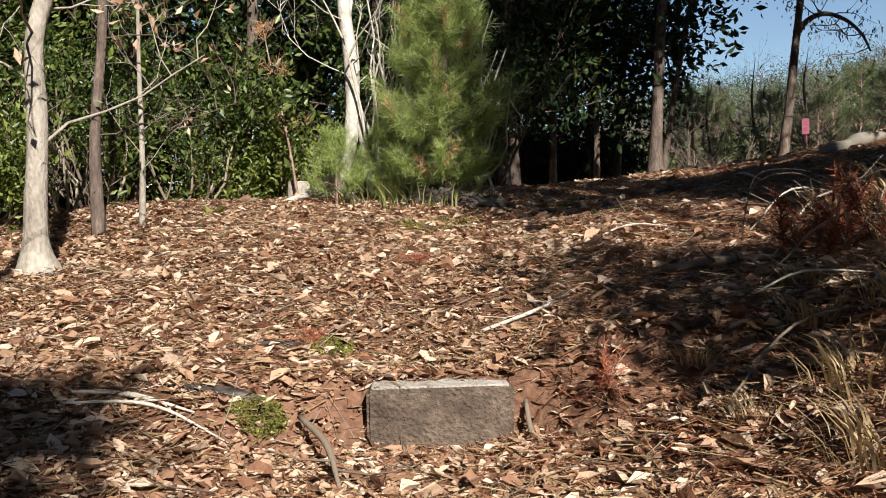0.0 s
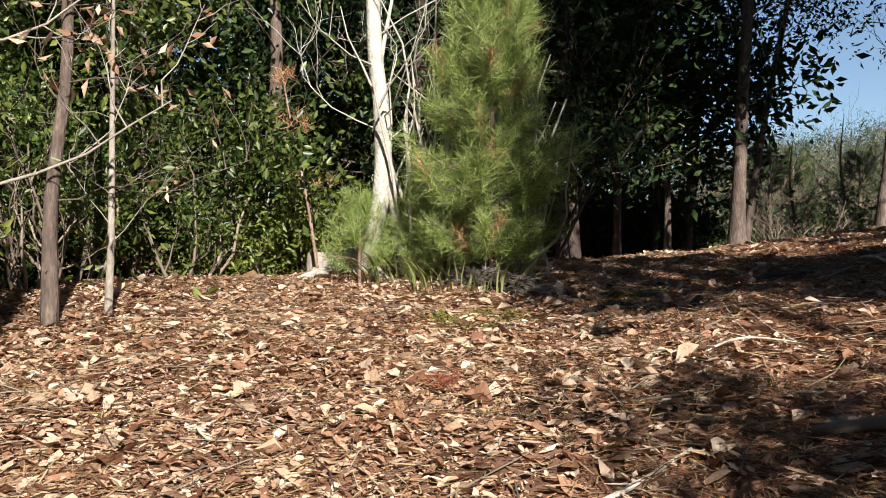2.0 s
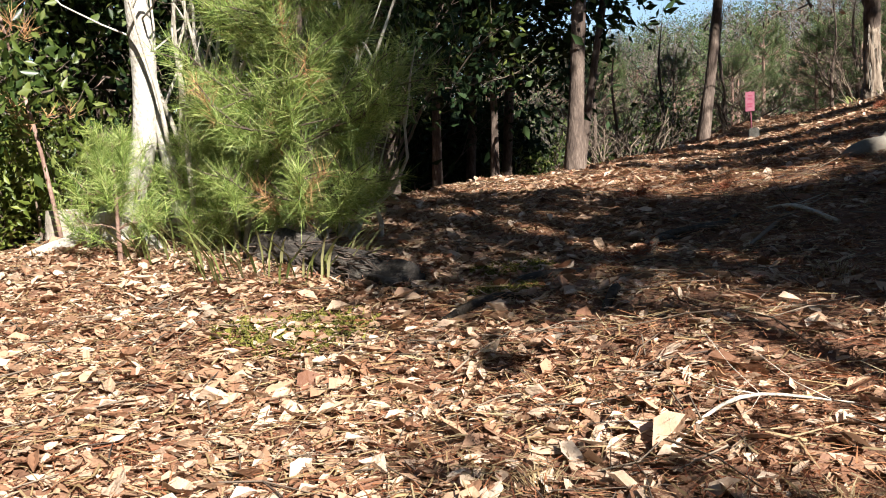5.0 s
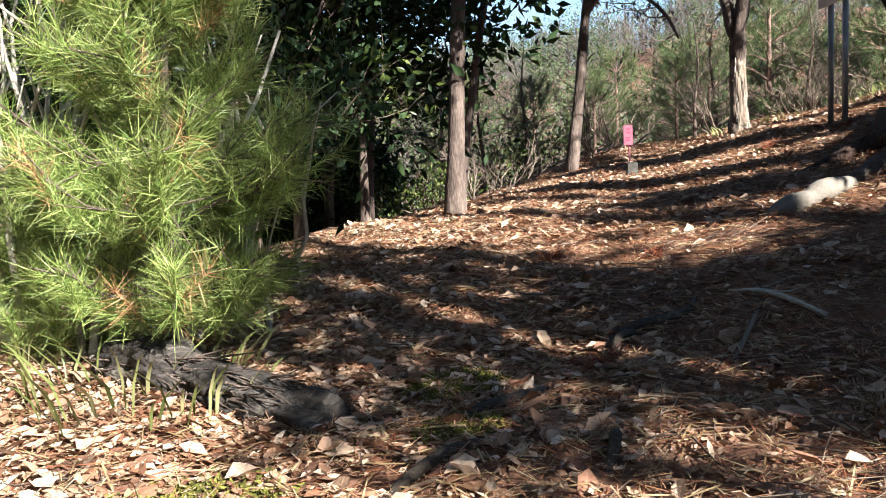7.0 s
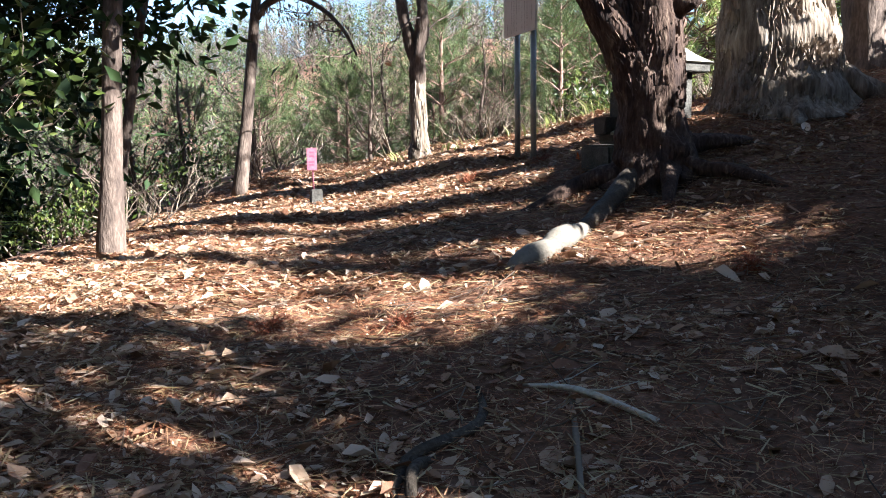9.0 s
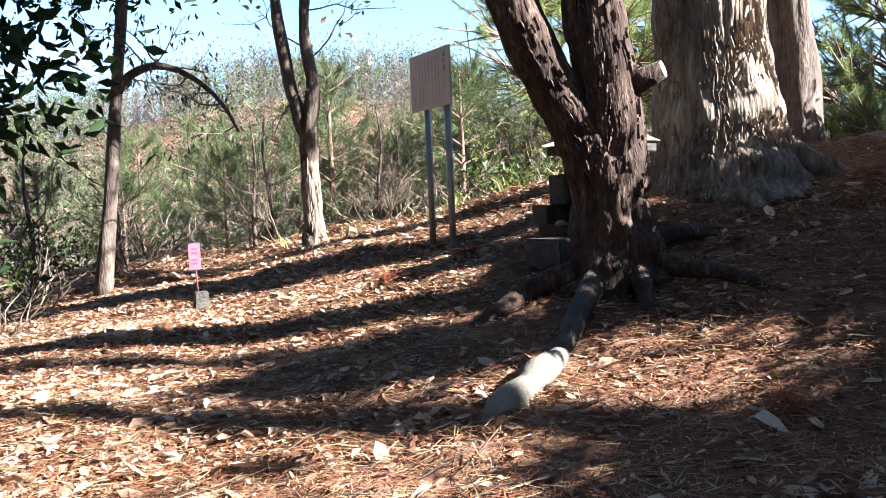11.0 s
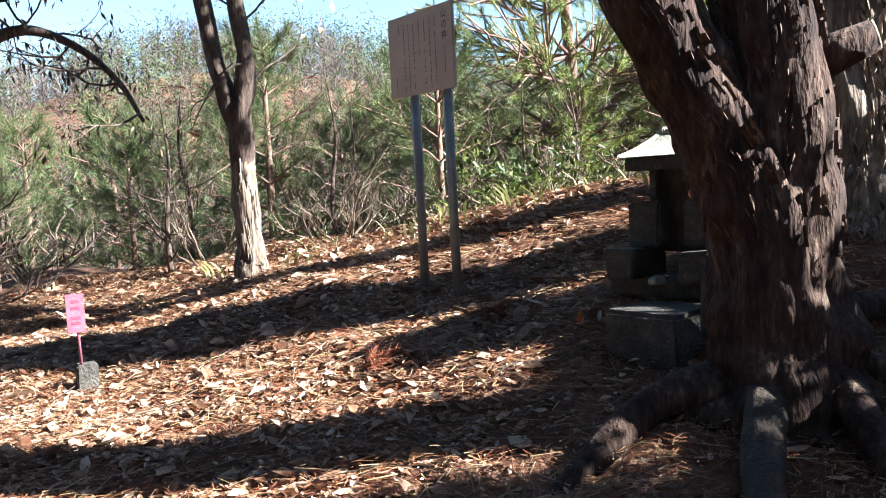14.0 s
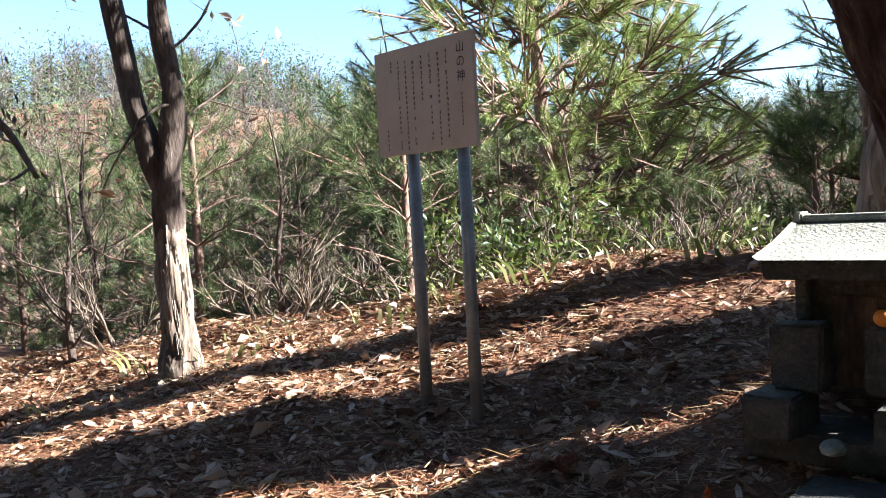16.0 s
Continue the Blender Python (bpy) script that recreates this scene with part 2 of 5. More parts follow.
def tube(geo, pts, radii, sides=6, rough=0.0, ridges=0, seed=0, cap=True):
    """A swept tube; rough: uneven girth, ridges: bark furrows running along it."""
    pts = np.asarray(pts, float)
    n = len(pts)
    radii = np.interp(np.linspace(0, 1, n), np.linspace(0, 1, len(radii)), radii)
    tan = unit(np.gradient(pts, axis=0))
    ref = np.array([1.0, 0, 0]) if abs(tan[0][0]) < 0.8 else np.array([0, 1.0, 0])
    a = 2 * np.pi * np.arange(sides) / sides
    rings = []
    for k in range(n):
        u = unit(ref - tan[k] * np.dot(ref, tan[k]))
        ref = u
        w = np.cross(tan[k], u)
        r = np.full(sides, radii[k])
        if rough or ridges:
            for q in range(sides):
                s = 0.0
                if rough:
                    s += rough * noise.noise((np.cos(a[q]) * 1.3 + seed, np.sin(a[q]) * 1.3, k * 0.25))
                if ridges:
                    s += 0.95 / ridges * (abs(noise.noise((np.cos(a[q]) * ridges + seed, np.sin(a[q]) * ridges, k * 0.16))) * 2.4 - 0.6)
                r[q] *= 1 + s
        rings.append(pts[k] + np.outer(np.cos(a) * r, u) + np.outer(np.sin(a) * r, w))
    verts = np.vstack(rings)
    k, q = np.meshgrid(np.arange(n - 1), np.arange(sides), indexing="ij")
    q2 = (q + 1) % sides
    faces = np.stack([k * sides + q, k * sides + q2, (k + 1) * sides + q2, (k + 1) * sides + q], -1).reshape(-1, 4).tolist()
    geo.v.append(verts)
    geo.f.extend([[i + geo.n for i in f] for f in faces])
    if cap and sides > 3:
        geo.f.append([geo.n + i for i in reversed(range(sides))])
        geo.f.append([geo.n + (n - 1) * sides + i for i in range(sides)])
    geo.n += len(verts)


def leaves(geo, places, along, size, width, rng, fold=0.25):
    """Many folded two-sided leaves, two triangles each."""
    n = len(places)
    along = unit(along)
    side = unit(np.cross(along, rng.normal(size=(n, 3))))
    up = np.cross(side, along)
    size = np.broadcast_to(np.asarray(size, float), (n,))[:, None]
    w = size * width
    a = places
    tip = places + along * size
    mid = places + along * size * 0.45
    l = mid + side * w * 0.5 + up * w * fold
    r = mid - side * w * 0.5 + up * w * fold
    verts = np.stack([a, l, tip, r], 1).reshape(-1, 3)
    i = np.arange(n)[:, None] * 4
    geo.add(verts, np.vstack([i + np.array([0, 1, 2]), i + np.array([0, 2, 3])]))


def needles(geo, places, dirs, length, width, rng):
    n = len(places)
    dirs = unit(dirs)
    side = unit(np.cross(dirs, rng.normal(size=(n, 3)))) * width * 0.5
    tip = places + dirs * np.broadcast_to(length, (n,))[:, None]
    verts = np.stack([places - side, places + side, tip], 1).reshape(-1, 3)
    geo.add(verts, np.arange(n)[:, None] * 3 + np.array([0, 1, 2]))


def tuft(geo, place, axis, rng, count=60, length=0.15, width=0.004, spread=0.75, back=0.12):
    """A shoot's bottle-brush of long needles."""
    axis = unit(axis)
    s = rng.random(count)
    base = np.asarray(place) - np.outer(s * back, axis)
    d = axis * rng.uniform(0.25, 1.0, (count, 1)) + unit(rng.normal(size=(count, 3))) * spread
    needles(geo, base, d, length * rng.uniform(0.7, 1.15, count), width, rng)


def grow(geo, start, way, length, radius, level, rng, ends, kids=(4, 4, 3), lift=0.15, wiggle=0.25, sides=5):
    """A branch with side branches; ends collects the tips and their directions."""
    n = 5 if level else 3
    pts, d = [np.asarray(start, float)], unit(way)
    for _ in range(n):
        d = unit(d + rng.normal(size=3) * wiggle + np.array([0, 0, lift * 0.4]))
        pts.append(pts[-1] + d * length / n)
    pts = np.array(pts)
    tube(geo, pts, [radius, radius * 0.35], max(3, sides), cap=False)
    if level == 0:
        ends.append((pts[-1], d))
        ends.append((pts[1], unit(pts[2] - pts[1])))
        return
    for k in range(kids[-level]):
        u = rng.uniform(0.25, 1.0)
        j = min(n - 1, int(u * n))
        p = pts[j] + (pts[j + 1] - pts[j]) * (u * n - j)
        out = unit(unit(pts[j + 1] - pts[j]) * 0.7 + unit(rng.normal(size=3)) * 0.8 + np.array([0, 0, lift]))
        grow(geo, p, out, length * rng.uniform(0.35, 0.6), radius * 0.5, level - 1, rng, ends, kids, lift, wiggle, sides - 1)
    ends.append((pts[-1], d))


def tree(name, base, stem, radii, bark, seed, label, category="tree", limbs=6, limb_len=1.2, levels=2, first=0.45, crown=None, count=12, size=0.09, width=0.45,
         scatter=0.16, lift=0.2, flat=0.0, sides=10, ridges=0, rough=0.15, kids=(4, 4, 3), group="", steps=6, twig=None, limb_r=0.17):
    """A tree at base; stem: offsets from the base; crown: the leaf material, or None for bare wood."""
    rng = np.random.default_rng(seed)
    top = root_empty(name, base)
    g = Geo()
    pts = curve(stem, steps)
    tube(g, pts, radii, sides, rough, ridges, seed)
    part("trunk", g, bark, top)
    ends = []
    if limbs:
        g = Geo()
        for k in range(limbs):
            u = first + (1 - first) * (k + rng.random()) / limbs
            j = min(len(pts) - 2, int(u * (len(pts) - 1)))
            az = k * 2.4 + rng.random()
            r = np.interp(u, np.linspace(0, 1, len(radii)), radii)
            way = np.array([math.cos(az), math.sin(az), rng.uniform(0.0, 0.9) * (1 - flat)])
            grow(g, pts[j], way, limb_len * rng.uniform(0.6, 1.15) * (1.15 - 0.5 * u), r * limb_r, levels, rng, ends, kids, lift)
        tagged(part("branchwork", g, twig or bark, top), kind="stuff")
    if crown is not None and ends:
        g = Geo()
        p = np.repeat(np.array([e[0] for e in ends]), count, 0)
        d = np.repeat(np.array([e[1] for e in ends]), count, 0)
        p = p + rng.normal(size=p.shape) * scatter
        leaves(g, p, d * 0.6 + rng.normal(size=p.shape) * 0.7 + np.array([0, 0, -0.15]), size * rng.uniform(0.6, 1.3, len(p)), width, rng)
        part("crown", g, crown, top)
    return tagged(top, label, category, group)


def pine(name, base, tall, spread, seed, label, needle=NEEDLE, bark=BARK_RED, whorls=7, arms=5, tufts=60, length=0.15, width=0.005, first=0.2, radius=0.035, group="", twist=0.0, lean=(0, 0), dead=0.0, subs=4, rise=(0.25, 0.5), bend=0.0, brush=0.12):
    """A pine: leader, whorls of upswept arms and long needles in tufts at the shoots."""
    rng = np.random.default_rng(seed)
    top = root_empty(name, base)
    stem = curve([(0, 0, -0.05), (lean[0] * 0.3 + twist, lean[1] * 0.3, tall * 0.35), (lean[0] * 0.7 - twist, lean[1] * 0.7, tall * 0.7), (lean[0], lean[1], tall)], 6)
    g = Geo()
    tube(g, stem, [radius, radius * 0.75, radius * 0.3], 8, 0.12, 0, seed)
    part("trunk", g, bark, top)
    wood, green, brown = Geo(), Geo(), Geo()
    tuft(green, stem[-1], (0, 0, 1), rng, tufts, length, width)
    for k in range(whorls):
        u = first + (0.97 - first) * k / max(1, whorls - 1)
        p0 = stem[min(len(stem) - 1, int(u * (len(stem) - 1)))]
        reach = spread * (1 - 0.75 * (u - first) / (1 - first)) * (0.75 if k == 0 else 1)
        for a in range(arms):
            az = 2 * math.pi * a / arms + k * 0.9 + rng.normal() * 0.25
            d = np.array([math.cos(az), math.sin(az), rise[0] + rise[1] * u])
            r = reach * rng.uniform(0.65, 1.15)
            kink = rng.normal(size=(2, 3)) * bend * r
            arm = curve([p0, p0 + d * r * 0.35 + kink[0], p0 + d * r * 0.65 + kink[1] + (0, 0, -0.03), p0 + d * r + (0, 0, 0.12 * r)], 3)
            tube(wood, arm, [radius * 0.24, radius * 0.08], 5, cap=False)
            where = brown if rng.random() < dead else green
            tuft(where, arm[-1], arm[-1] - arm[-2] + (0, 0, 0.15), rng, tufts, length, width, 0.75, brush)
            for b in range(subs):
                q = arm[rng.integers(2, len(arm) - 1)]
                e = q + unit(d + rng.normal(size=3) * 0.6 + (0, 0, 0.3)) * r * rng.uniform(0.2, 0.5)
                tube(wood, [q, e], [radius * 0.15, radius * 0.08], 3, cap=False)
                tuft(brown if rng.random() < dead else green, e, e - q + (0, 0, 0.1), rng, int(tufts * 0.8), length, width, 0.75, brush)
    tagged(part("branchwork", wood, bark, top), kind="stuff")
    tagged(part("needle_foliage", green, needle, top), kind="stuff")
    if brown.n:
        tagged(part("withered_foliage", brown, NEEDLE_DEAD, top, "withered brown needles"), kind="stuff")
    return tagged(top, label, "pine tree", group)


def bush(name, base, wide, tall, mat, seed, label, stems=7, size=0.08, width=0.4, count=14, levels=2, bark=TWIG, scatter=0.1, group="", category="shrub", lift=0.35, sep=0.12, cane=False):
    """A many-stemmed shrub; mat None leaves it bare."""
    rng = np.random.default_rng(seed)
    top = root_empty(name, base)
    g, ends = Geo(), []
    for k in range(stems):
        az = 2 * math.pi * k / stems + rng.random()
        s = np.array([math.cos(az), math.sin(az), 0]) * rng.random() * sep * wide
        s[2] = -0.1
        way = np.array([math.cos(az) * wide, math.sin(az) * wide, tall * rng.uniform(0.8, 1.3)])
        grow(g, s, way, tall * rng.uniform(0.7, 1.1), 0.012 + 0.006 * tall, levels, rng, ends, (5, 4, 3), lift, 0.22, 5)
        if cane:
            part("cane", g, bark, top)
            g = Geo()
    if not cane:
        tagged(part("stemwork", g, bark, top), kind="stuff")
    if mat is not None:
        g = Geo()
        p = np.repeat(np.array([e[0] for e in ends]), count, 0)
        d = np.repeat(np.array([e[1] for e in ends]), count, 0)
        p = p + rng.normal(size=p.shape) * scatter
        leaves(g, p, d * 0.5 + rng.normal(size=p.shape) * 0.8, size * rng.uniform(0.6, 1.3, len(p)), width, rng)
        part("foliage", g, mat, top)
    return tagged(top, label, category, group)


def blades(name, base, count, tall, mat, seed, label, radius=0.15, width=0.012, group="", category="grass", droop=0.6):
    """A tuft of arching blades, one mesh."""
    rng = np.random.default_rng(seed)
    g = Geo()
    for _ in range(count):
        az = rng.uniform(0, 6.283)
        s = np.array([math.cos(az), math.sin(az), 0]) * radius * rng.random() ** 0.5
        out = np.array([math.cos(az + rng.normal() * 0.6), math.sin(az + rng.normal() * 0.6), 0])
        L = tall * rng.uniform(0.5, 1.15)
        pts = np.array([s + out * L * droop * u ** 1.7 + np.array([0, 0, L * (u - droop * 0.55 * u ** 2.5) - 0.03]) for u in (0, 0.35, 0.7, 1.0)])
        side = np.array([-out[1], out[0], 0]) * width * rng.uniform(0.6, 1.2)
        w = np.array([0.7, 1.0, 0.75, 0.05])[:, None] * side
        v = np.stack([pts - w, pts + w], 1).reshape(-1, 3)
        g.add(v, [[0, 1, 3, 2], [2, 3, 5, 4], [4, 5, 7, 6]])
    ob = part(name, g, mat)
    ob.matrix_world = pose(*base)
    return tagged(ob, label, category, group)


def bark_strips(stem, radii, n, lo, hi, width, length, seed, mat, parent, label):
    """Loose overlapping strips of bark laid along a trunk between two shares of its length."""
    rng = np.random.default_rng(seed)
    stem = np.asarray(stem, float)
    m = len(stem) - 1
    step = np.mean(np.linalg.norm(np.diff(stem, axis=0), axis=1))
    rad = np.interp(np.linspace(0, 1, m + 1), np.linspace(0, 1, len(radii)), radii)
    g = Geo()
    for _ in range(n):
        u0, a0 = rng.uniform(lo, hi) * m, rng.uniform(0, 6.283)
        L, w, th = rng.uniform(*length) / step, rng.uniform(*width), rng.uniform(0.004, 0.01)
        drift = rng.normal() * 0.05
        rows = []
        for q in (0, 0.3, 0.7, 1.0):
            u = min(m, u0 + L * q)
            c = np.array([np.interp(u, np.arange(m + 1), stem[:, i]) for i in range(3)])
            r = np.interp(u, np.arange(m + 1), rad)
            half = (0.25, 1.0, 0.85, 0.3)[int(q * 3.3)] * w / 2 / r
            for da, h in ((-half, -0.012), (0.0, th * (1.0, 1.0, 1.0, 1.5)[int(q * 3.3)]), (half, -0.012)):
                a = a0 + drift * q + da
                rows.append(c + np.array((math.cos(a), math.sin(a), 0)) * (r * 1.015 + h))
        g.add(rows, [[k * 3 + j, k * 3 + j + 1, k * 3 + j + 4, k * 3 + j + 3] for k in range(3) for j in range(2)])
    return tagged(part("loose_bark", g, mat, parent, label, shade=False), kind="stuff")


def ground_sheet():
    def axis(lo, hi, step):
        a = list(np.arange(lo, hi, step))
        k, s = hi, step
        while k < 420:
            a.append(k)
            s *= 1.16
            k += s
        a.append(420)
        k, s = lo, step
        while k > -420:
            s *= 1.16
            k -= s
            a.insert(0, max(k, -420))
        return np.array(a)
    xs, ys = axis(-3.5, 9.5, 0.1), axis(-2.0, 16.0, 0.1)
    ys = np.unique(np.round(np.concatenate([ys, np.arange(2.7, 3.4, 0.02)]), 4))
    X, Y = np.meshgrid(xs, ys, indexing="ij")
    Z = height(X, Y)
    near = (X > -4) & (X < 10) & (Y > -3) & (Y < 17)
    rng = np.random.default_rng(5)
    Z = Z + np.where(near, rng.normal(size=Z.shape) * 0.009, 0)
    nx, ny = X.shape
    i, j = np.meshgrid(np.arange(nx - 1), np.arange(ny - 1), indexing="ij")
    f = np.stack([i * ny + j, (i + 1) * ny + j, (i + 1) * ny + j + 1, i * ny + j + 1], -1).reshape(-1, 4)
    g = Geo()
    g.add(np.stack([X, Y, Z], -1), f)
    tagged(part("ground", g, SOIL), "brown leaf-mould slope climbing to a wooded knoll", "ground", kind="structure")


ground_sheet()

# ---- trees round the clearing ----


def at(x, y, dz=0.0):
    return (x, y, hz(x, y) + dz)


tree("grey_tree", at(-2.48, 4.95, -0.03), [(0.02, 0, 0), (0, 0.02, 0.25), (0.02, 0.05, 0.9), (-0.02, 0.15, 1.5), (0.08, 0.3, 2.1), (0.1, 0.5, 3.2), (0.2, 0.6, 4.6)],
     [0.16, 0.075, 0.062, 0.058, 0.052, 0.04, 0.02], BARK_GREY, 11, "slender grey deciduous tree with flared foot and a few dry leaves", limbs=9, limb_len=2.0, first=0.3, levels=2, crown=LITTER, count=1, size=0.09, kids=(4, 4, 3), scatter=0.03)
tree("thin_tree", at(-2.6, 6.25, -0.03), [(0, 0, 0), (-0.02, 0.05, 0.8), (0.05, 0.1, 1.7), (0.02, 0.1, 2.8), (0, 0, 4.2)], [0.06, 0.042, 0.038, 0.034, 0.015], BARK_DARK, 12,
     "thin dark-barked tree at the clearing edge", limbs=8, limb_len=1.1, first=0.25, levels=2, crown=LITTER, count=1, size=0.08, kids=(3, 3, 2), scatter=0.03)
tree("sapling", at(-2.35, 6.5, -0.03), [(0, 0, 0), (0.02, 0, 0.6), (0, 0.05, 1.3), (0.03, 0, 2.3)], [0.028, 0.022, 0.018, 0.008], BARK_GREY, 13,
     "spindly grey sapling with bare twigs", limbs=8, limb_len=0.8, first=0.2, levels=2, kids=(3, 3, 2))
white = tree("pale_tree", at(-1.07, 8.6, -0.05), [(-0.04, 0, 0), (0.06, 0, 0.3), (0.19, 0.0, 0.75), (0.2, 0, 1.4), (0.13, 0, 2.1), (0.12, 0, 3.0), (0.15, 0.1, 4.6), (0.2, 0.1, 6.2)],
     [0.15, 0.09, 0.076, 0.072, 0.068, 0.06, 0.05, 0.02], BARK_PALE, 14, "pale smooth-barked deciduous tree, leafless, with spreading roots", limbs=16, limb_len=2.0, first=0.36, levels=2, kids=(7, 5, 3), lift=0.4, sides=14, limb_r=0.1)
g = Geo()
for pts, r in (([(0, 0, 0.25), (-0.2, -0.1, 0.1), (-0.42, -0.16, 0.03), (-0.62, -0.2, -0.04)], [0.09, 0.05, 0.035, 0.02]), ([(0.02, 0, 0.2), (0.16, -0.1, 0.07), (0.3, -0.2, -0.02)], [0.09, 0.05, 0.02])):
    tube(g, curve(pts, 4), r, 8, 0.15)
part("root", g, BARK_PALE, white)
g = Geo()
tube(g, curve([(0.42, -0.05, 0), (0.3, 0, 0.6), (0.22, 0, 1.3), (0.17, 0, 1.75), (0.3, 0.1, 2.6)], 5), [0.04, 0.033, 0.028, 0.025, 0.012], 8, 0.1)
part("side_stem", g, BARK_PALE, white)

# young pine beside the pale tree
pine("young_pine", at(0.08, 7.83), 2.75, 0.66, 21, "bushy young pine with long bright green needles", bark=BARK_DARK, whorls=10, arms=7, tufts=90, length=0.15, width=0.0034, first=0.13, radius=0.034, dead=0.04, subs=14, brush=0.26)
pine("young_pine", at(-0.4, 8.3), 1.0, 0.4, 22, "small young pine with long light green needles", whorls=6, arms=5, tufts=90, length=0.15, width=0.0034, first=0.2, radius=0.022, subs=6, brush=0.2)
pine("pine_seedling", at(-1.0, 8.15), 0.7, 0.36, 23, "low pine seedling with pale green needles", whorls=4, arms=5, tufts=60, length=0.14, width=0.0034, first=0.3, radius=0.015, subs=4, brush=0.16)
pine("withered_pine", at(-1.5, 8.95), 1.9, 0.3, 24, "withered thin pine sapling with brown needles", NEEDLE_DEAD, BARK_RED, whorls=3, arms=3, tufts=22, first=0.4, radius=0.016, lean=(-0.35, 0), subs=1)
bush("cane_clump", at(-0.35, 8.5), 0.35, 1.9, None, 25, "clump of pale leafless upright stems", stems=16, bark=BONE, levels=1, lift=0.6, sep=0.9, cane=True)
bush("cane_clump", at(0.25, 8.4), 0.35, 1.3, None, 26, "clump of dry leafless upright stems", stems=12, bark=BONE, levels=1, lift=0.6, sep=0.9, cane=True)
blades("bamboo_grass", at(-0.05, 7.6), 70, 0.38, SASA, 27, "low bamboo grass under the young pine", radius=0.5, width=0.008)
blades("bamboo_grass", at(-0.7, 8.35), 60, 0.4, SASA, 28, "low bamboo grass at the foot of the pale tree", radius=0.35, width=0.008)

# standing trunks of the shaded wood
WOOD_EDGE = ((3.13, 12.24, 0.085, (0.22, -0.1), 31), (3.35, 12.7, 0.045, (0.75, -0.2), 32), (2.5, 13.4, 0.045, (0.05, 0.05), 33), (3.4, 16.5, 0.085, (0.3, 0.0), 34), (1.9, 14.2, 0.06, (0.1, 0.0), 35),
             (1.2, 13.2, 0.075, (-0.1, 0.0), 36), (2.9, 17.0, 0.085, (0.3, 0.0), 37), (0.5, 15.0, 0.09, (0.0, 0.0), 38))
for x, y, r, (lx, ly), seed in WOOD_EDGE:
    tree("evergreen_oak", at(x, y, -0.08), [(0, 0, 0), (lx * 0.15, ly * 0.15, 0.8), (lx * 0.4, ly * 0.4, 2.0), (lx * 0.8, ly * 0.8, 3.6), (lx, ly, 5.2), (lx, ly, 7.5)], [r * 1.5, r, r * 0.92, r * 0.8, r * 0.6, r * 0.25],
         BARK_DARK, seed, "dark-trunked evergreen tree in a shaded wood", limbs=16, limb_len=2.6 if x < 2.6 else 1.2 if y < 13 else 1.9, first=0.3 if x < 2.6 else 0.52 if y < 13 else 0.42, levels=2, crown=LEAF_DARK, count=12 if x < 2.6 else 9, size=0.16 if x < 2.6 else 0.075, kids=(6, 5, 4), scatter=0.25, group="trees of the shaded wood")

# tree F, arching arm with withered leaves; tree G, forked
arm_tree = tree("slim_tree", at(6.13, 15.17, -0.05), [(0, 0, 0), (0.08, -0.12, 1.0), (0.17, -0.22, 2.2), (0.25, -0.35, 3.5), (0.3, -0.3, 5.0), (0.3, -0.3, 6.5)], [0.11, 0.075, 0.066, 0.06, 0.045, 0.02],
                BARK_DARK, 41, "slim dark tree with an arching limb and withered leaves", limbs=9, limb_len=1.5, first=0.5, levels=2, crown=LITTER, count=1, size=0.12, kids=(3, 3, 3), scatter=0.05, sides=12)
g = Geo()
ends = []
rng = np.random.default_rng(42)
arm = curve([(0.18, -0.24, 2.3), (0.28, -0.42, 2.5), (0.46, -0.68, 2.56), (0.68, -0.96, 2.4), (0.84, -1.2, 2.12), (0.92, -1.36, 1.8)], 5)
tube(g, arm, [0.055, 0.045, 0.03, 0.015], 8, 0.1)
for k in range(6, len(arm) - 1, 2):
    grow(g, arm[k], unit(rng.normal(size=3) + (0, 0, 0.3)), 0.7, 0.012, 1, rng, ends, (4, 4, 3), 0.1)
part("arching_limb", g, BARK_DARK, arm_tree)
g = Geo()
p = np.repeat(np.array([e[0] for e in ends]), 4, 0)
leaves(g, p + rng.normal(size=p.shape) * 0.05, rng.normal(size=p.shape) * 0.4 + np.array([0, 0, -1.0]), 0.09 * rng.uniform(0.7, 1.2, len(p)), 0.3, rng)
part("withered_foliage", g, BARK_DARK, arm_tree)

fork = tree("forked_tree", at(7.55, 13.22, -0.05), [(0, 0, 0), (0, 0, 0.3), (-0.01, 0.02, 0.8), (0.0, 0.0, 1.35), (0.03, -0.06, 1.8), (0.0, 0.0, 2.5), (0.1, -0.05, 3.6), (0.1, 0, 5.2)], [0.15, 0.1, 0.088, 0.085, 0.07, 0.062, 0.05, 0.02],
            BARK_DARK, 43, "forked tree with flaking bark, painted sunlit low down, and a few dry leaves", limbs=9, limb_len=1.4, first=0.5, levels=2, crown=LITTER, count=1, size=0.1, sides=16, ridges=3, kids=(3, 3, 2), scatter=0.05, twig=BARK_DARK)
g = Geo()
tube(g, curve([(-0.01, 0.02, 1.2), (-0.06, 0.1, 1.55), (-0.1, 0.18, 1.95), (-0.14, 0.27, 2.6), (-0.2, 0.3, 3.6), (-0.3, 0.35, 5.0)], 6), [0.08, 0.075, 0.07, 0.062, 0.05, 0.025], 14, 0.15, 4, 44)
part("second_stem", g, BARK_DARK, fork)
# paler sleeve and flakes: sunlight on the lower trunk put into bark colour
g = Geo()
tube(g, curve([(0, 0, 0.06), (0, 0, 0.3), (-0.01, 0.02, 0.8), (-0.005, 0.01, 1.0)], 8), [0.142, 0.108, 0.094, 0.08], 40, 0.2, 6, 46, cap=False)
